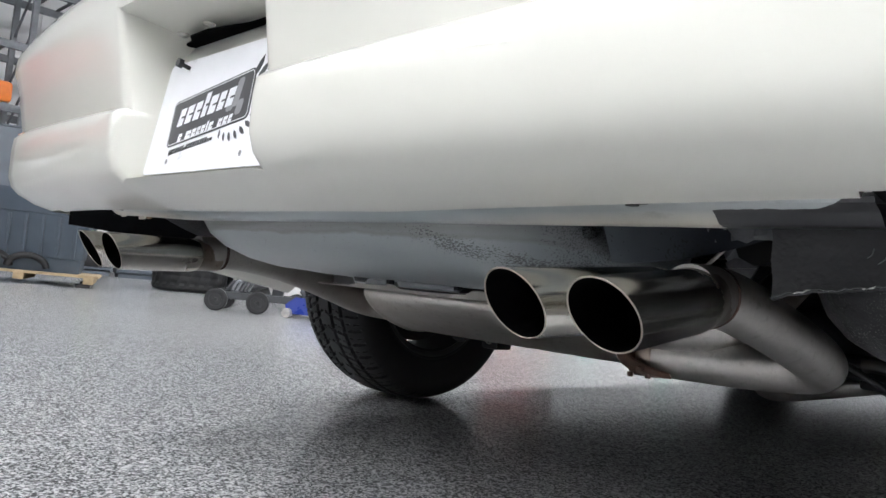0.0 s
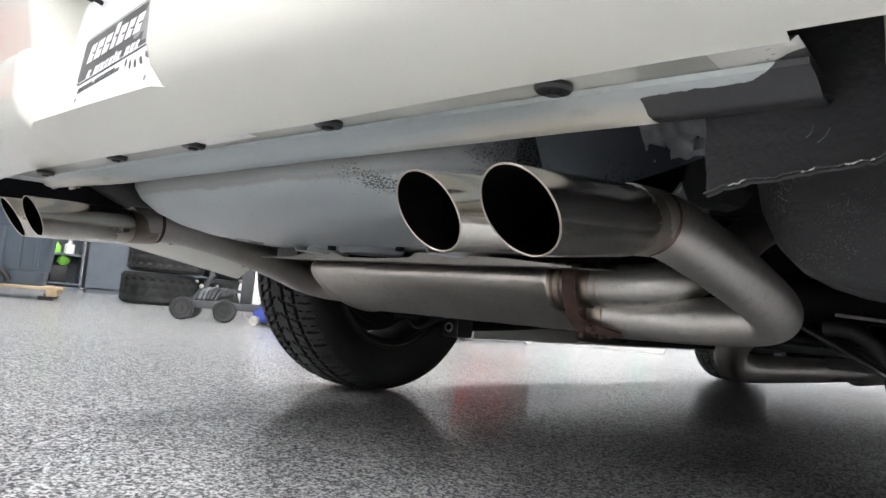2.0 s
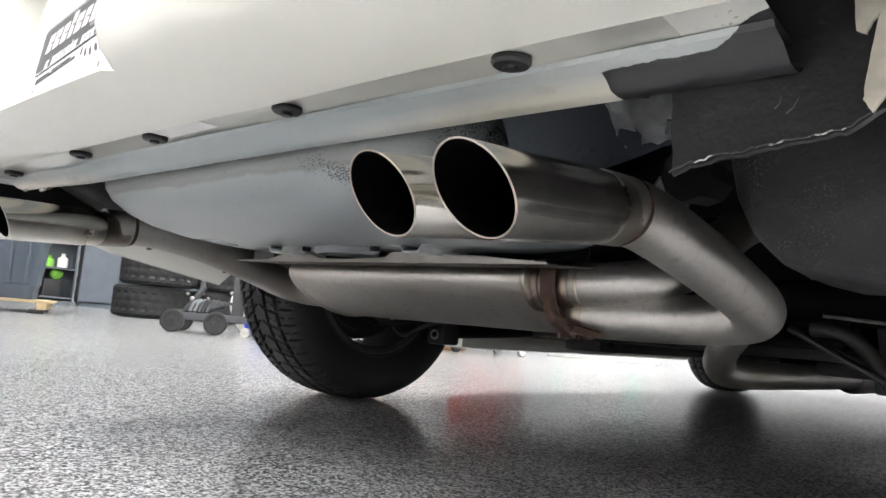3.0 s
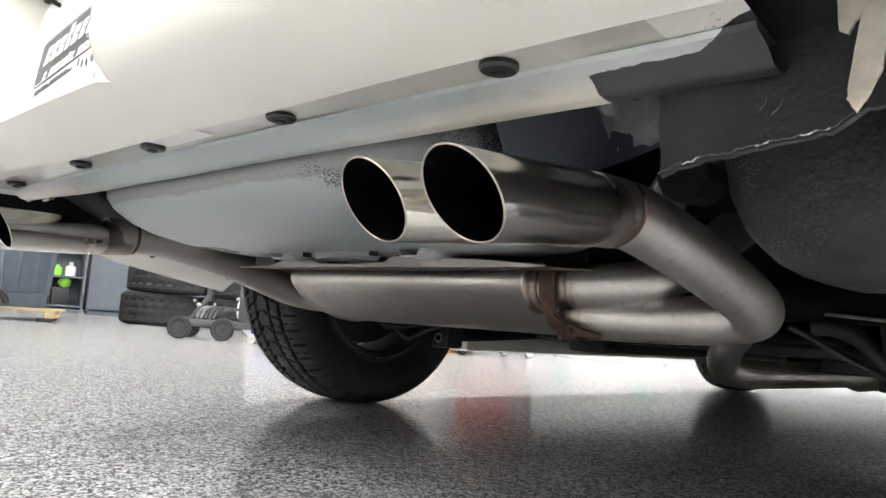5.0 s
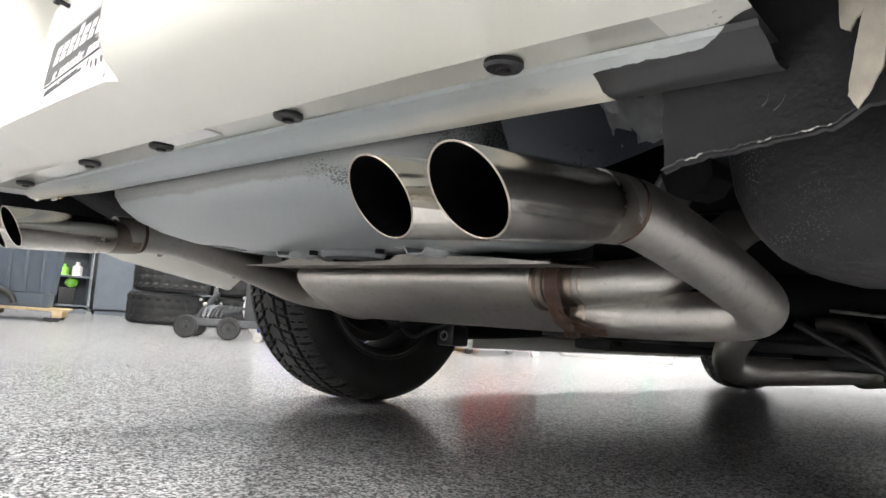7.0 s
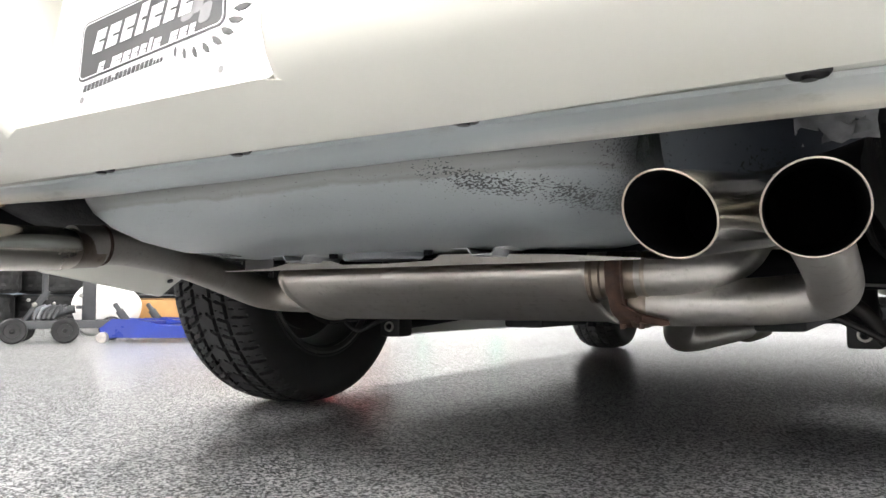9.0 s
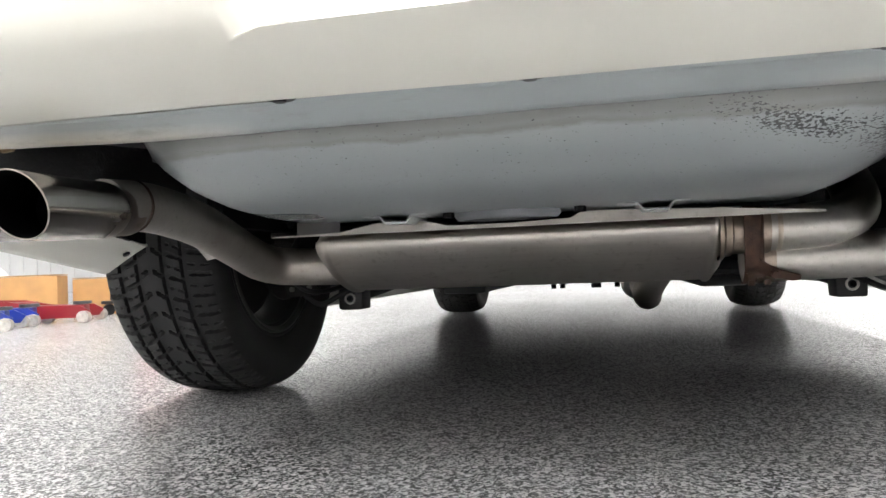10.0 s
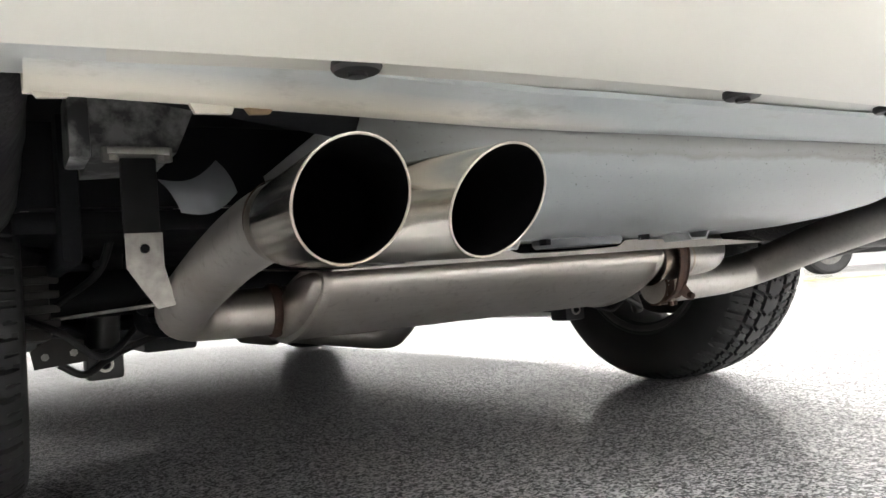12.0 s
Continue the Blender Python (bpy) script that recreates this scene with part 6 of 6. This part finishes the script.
def carton(x, y, yaw, w, d, h):
    ob = thing("carton", pose(x, y, 0, 0, 0, yaw), "brown cardboard carton on the floor, slightly dented", "box", "cardboard cartons")
    bm = roughen(box(-w / 2, w / 2, -d / 2, d / 2, 0, h, 0.006), 0.004, 6)
    for v in bm.verts:
        v.co.z = max(0.0, v.co.z)
    part("body", bm, CARD, ob)
    for s in (-1, 1):
        part("flap", box(min(0.004 * s, s * w / 2), max(0.004 * s, s * w / 2), -d / 2, d / 2, h + 0.003, h + 0.008), CARD, ob)
    return ob


carton(-4.02, 2.84, 30, 0.54, 0.4, 0.30)
carton(-3.75, 3.42, 34, 0.46, 0.4, 0.27)
carton(-4.55, 2.75, 20, 0.5, 0.4, 0.28)


def sack(x, y, w, h, label):
    bm = bmesh.new()
    bmesh.ops.create_icosphere(bm, subdivisions=4, radius=0.5)
    for v in bm.verts:
        v.co = Vector((v.co.x * w, v.co.y * w * 0.7, max(0.0, (v.co.z + 0.46) * h)))
    roughen(bm, 0.035, 5.0, x)
    for v in bm.verts:
        v.co.z = max(0.0, v.co.z)
    ob = solid("plastic_sack", bm, WHITE, label, "sack", "white sacks")
    ob.matrix_world = pose(x, y, 0.0)
    return ob


sack(-4.75, 2.20, 0.62, 0.46, "bulging white plastic sack on the floor")
sack(-5.0, 3.55, 0.5, 0.44, "bulging white plastic sack on the floor")


def hose_stand():
    ob = thing("hose_cart", pose(-3.24, 3.36, 0, 0, 0, 75), "low black cart with orange boxes and coiled red hose", "cart")
    for s in (-1, 1):
        part("upright", tube(bmesh.new(), [(s * 0.33, 0, 0.075), (s * 0.33, 0, 0.56)], 0.018, 10), BLACK, ob)
        for y in (-0.18, 0.18):
            part("castor", lathe(bmesh.new(), [(-0.022, 0.0001), (-0.022, 0.036), (-0.016, 0.040), (0.016, 0.040), (0.022, 0.036), (0.022, 0.0001)], 18, "y", (s * 0.33, y, 0.040)), WHITE if s > 0 else BLACK, ob, "pale grey castor" if s > 0 else "black castor")
    part("crossbar", tube(bmesh.new(), [(-0.33, 0, 0.55), (0.33, 0, 0.55)], 0.018, 10), BLACK, ob)
    part("tray", box(-0.38, 0.38, -0.20, 0.20, 0.082, 0.105, 0.006), BLACK, ob)
    for k, (x, w, h, m) in enumerate(((-0.27, 0.15, 0.10, BLACK), (-0.10, 0.15, 0.075, ORANGE), (0.07, 0.13, 0.12, BLACK), (0.24, 0.15, 0.08, ORANGE))):
        part("parts_box", box(x - w / 2, x + w / 2, -0.17, 0.15, 0.1055, 0.1055 + h, 0.008), m, ob, "orange plastic parts box" if m is ORANGE else "black plastic parts box")
    for k in range(7):
        r = 0.15 + 0.010 * (k % 3)
        pts = [(0.02 * math.sin(3 * a + k) + r * 1.3 * math.sin(a), -0.07 + 0.022 * k, 0.545 - r * (1 - math.cos(a))) for a in (2 * math.pi * i / 24 for i in range(25))]
        part("hose_loop", tube(bmesh.new(), pts, 0.011, 10, 2), HOSE, ob, "bright red rubber hose")


def white_tub():
    """Long low plastic tub with green clips on its rim."""
    ob = thing("plastic_tub", pose(-3.02, 4.98, 0, 0, 0, 30), "long white plastic tub with green clips on the floor", "tub")
    loops = [[Vector((x * k, y * k, z)) for x, y in round_rect(1.15, 0.46, 0.07)] for z, k in ((0.0, 0.90), (0.02, 0.93), (0.24, 0.98), (0.25, 1.02), (0.28, 1.02), (0.28, 0.98), (0.05, 0.90))]
    part("body", rings(bm := bmesh.new(), loops, True, True, True) and bm, WHITE, ob)
    for x in (-0.42, 0.30):
        part("clip", box(x - 0.06, x + 0.06, -0.252, -0.236, 0.10, 0.27, 0.004), TEAL, ob, "green plastic clip")


white_tub()
hose_stand()


def tool_chest():
    """Red rolling tool chest on castors."""
    ob = thing("tool_chest", pose(-3.75, 4.15, 0, 0, 0, 40), "dark red rolling tool chest on castors", "tool chest")
    part("cabinet", box(-0.34, 0.34, -0.23, 0.23, 0.40, 1.15, 0.012), DEEPRED, ob)
    for k in range(5):
        d = part("drawer", box(-0.32, 0.32, -0.245, -0.2305, 0.43 + 0.14 * k, 0.57 + 0.14 * k, 0.004), DEEPRED, ob)
        part("handle", box(-0.28, 0.28, -0.262, -0.246, 0.545 + 0.14 * k, 0.560 + 0.14 * k, 0.003), ZINC, d, "bright bar handle")
    for x in (-0.31, 0.31):
        for y in (-0.2, 0.2):
            part("leg", box(x - 0.015, x + 0.015, y - 0.015, y + 0.015, 0.10, 0.3995), BLACK, ob)
            part("castor", lathe(bmesh.new(), [(-0.02, 0.0001), (-0.02, 0.05), (0.02, 0.05), (0.02, 0.0001)], 18, "x", (x, y, 0.05)), WHITE if x > 0 else BLACK, ob)
    part("tray", box(-0.29, 0.29, -0.19, 0.19, 0.09, 0.13, 0.006), BLACK, ob)


tool_chest()

# painted bay line and a white bucket beyond the far wheel
bm = box(0, 5.0, -0.075, 0.075, 0.0005, 0.003)
ob = solid("floor_line", bm, YELLOW, "yellow bay line painted on the floor", "floor line", kind="structure")
ob.matrix_world = pose(6.30, 3.27, 0, 0, 0, -54)
bm = lathe(bmesh.new(), [(0, 0.0001), (0, 0.125), (0.33, 0.15), (0.335, 0.158), (0.36, 0.158), (0.365, 0.15), (0.365, 0.0001)], 32, "z")
ob = solid("bucket", bm, WHITE, "white plastic bucket with a lid on the floor", "bucket")
ob.matrix_world = pose(4.75, 2.35, 0)


def parked_car(x, y, yaw, paint, label, up=0.0):
    """A low car seen far off: skin, glass, bumper and wheels."""
    ob = thing("parked_car", pose(x, y, up, 0, 0, yaw), label, "car")
    rows = []
    for t, w, z0, z1 in ((-2.2, 0.60, 0.35, 0.62), (-2.1, 0.80, 0.25, 0.80), (-1.6, 0.88, 0.24, 0.88), (-0.8, 0.90, 0.22, 0.92), (0.6, 0.90, 0.22, 0.92), (1.6, 0.88, 0.24, 0.84), (2.1, 0.78, 0.26, 0.70), (2.25, 0.55, 0.36, 0.55)):
        half = [(w - 0.1, z0), (w - 0.02, z0 + 0.06), (w, z0 + 0.5 * (z1 - z0)), (w - 0.05, z1 - 0.05), (w - 0.2, z1), (0, z1 + 0.03)]
        rows.append([Vector((-a, t, b)) for a, b in half] + [Vector((a, t, b)) for a, b in half[-2::-1]])
    bm = sheet(bmesh.new(), rows)
    for k in (0, -1):
        bm.faces.new([bm.verts.new(q) for q in rows[k]])
    part("body", bm, paint, ob, "", 40)
    rows = []
    for t, w, z in ((-1.5, 0.66, 0.90), (-0.9, 0.58, 1.28), (0.2, 0.58, 1.30), (1.0, 0.68, 0.92)):
        rows.append([Vector((-0.8, t, 0.88)), Vector((-w, t, z)), Vector((w, t, z)), Vector((0.8, t, 0.88))])
    part("glasshouse", sheet(bmesh.new(), rows), GLASS, ob, "dark windows", 20)
    for sx in (-1, 1):
        for t in (-1.35, 1.35):
            bm = lathe(bmesh.new(), [(-0.1, 0.2), (-0.11, 0.28), (-0.09, 0.315), (0.09, 0.315), (0.11, 0.28), (0.1, 0.2)], 32, "x", (sx * 0.80, t, 0.315))
            w = part("wheel", bm, RUBBER, ob, "black tyre")
            part("rim", lathe(bmesh.new(), [(0.09 * sx, 0.2), (0.07 * sx, 0.12), (0.08 * sx, 0.0001)], 24, "x", (sx * 0.80, t, 0.315)), RIM, w)
    return ob


parked_car(9.6, 4.2, 65, BLACK, "black car parked across the hall")
parked_car(-6.75, -2.1, 90, RED, "red car standing on a drive-on lift", 0.62)
lift = thing("car_lift", pose(-6.75, -2.1, 0), "grey four-post drive-on lift under a red car", "car lift")
for sx in (-1, 1):
    part("runway", box(-2.4, 2.4, sx * 0.80 - 0.22, sx * 0.80 + 0.22, 0.50, 0.62, 0.01), STEEL, lift)
    part("cross_beam", box(sx * 2.2 - 0.08, sx * 2.2 + 0.08, -1.30, 1.30, 0.38, 0.4995, 0.01), STEEL, lift)
    for sy in (-1, 1):
        part("post", box(sx * 2.2 - 0.07, sx * 2.2 + 0.07, sy * 1.38 - 0.07, sy * 1.38 + 0.07, 0, 2.0, 0.01), STEEL, lift)
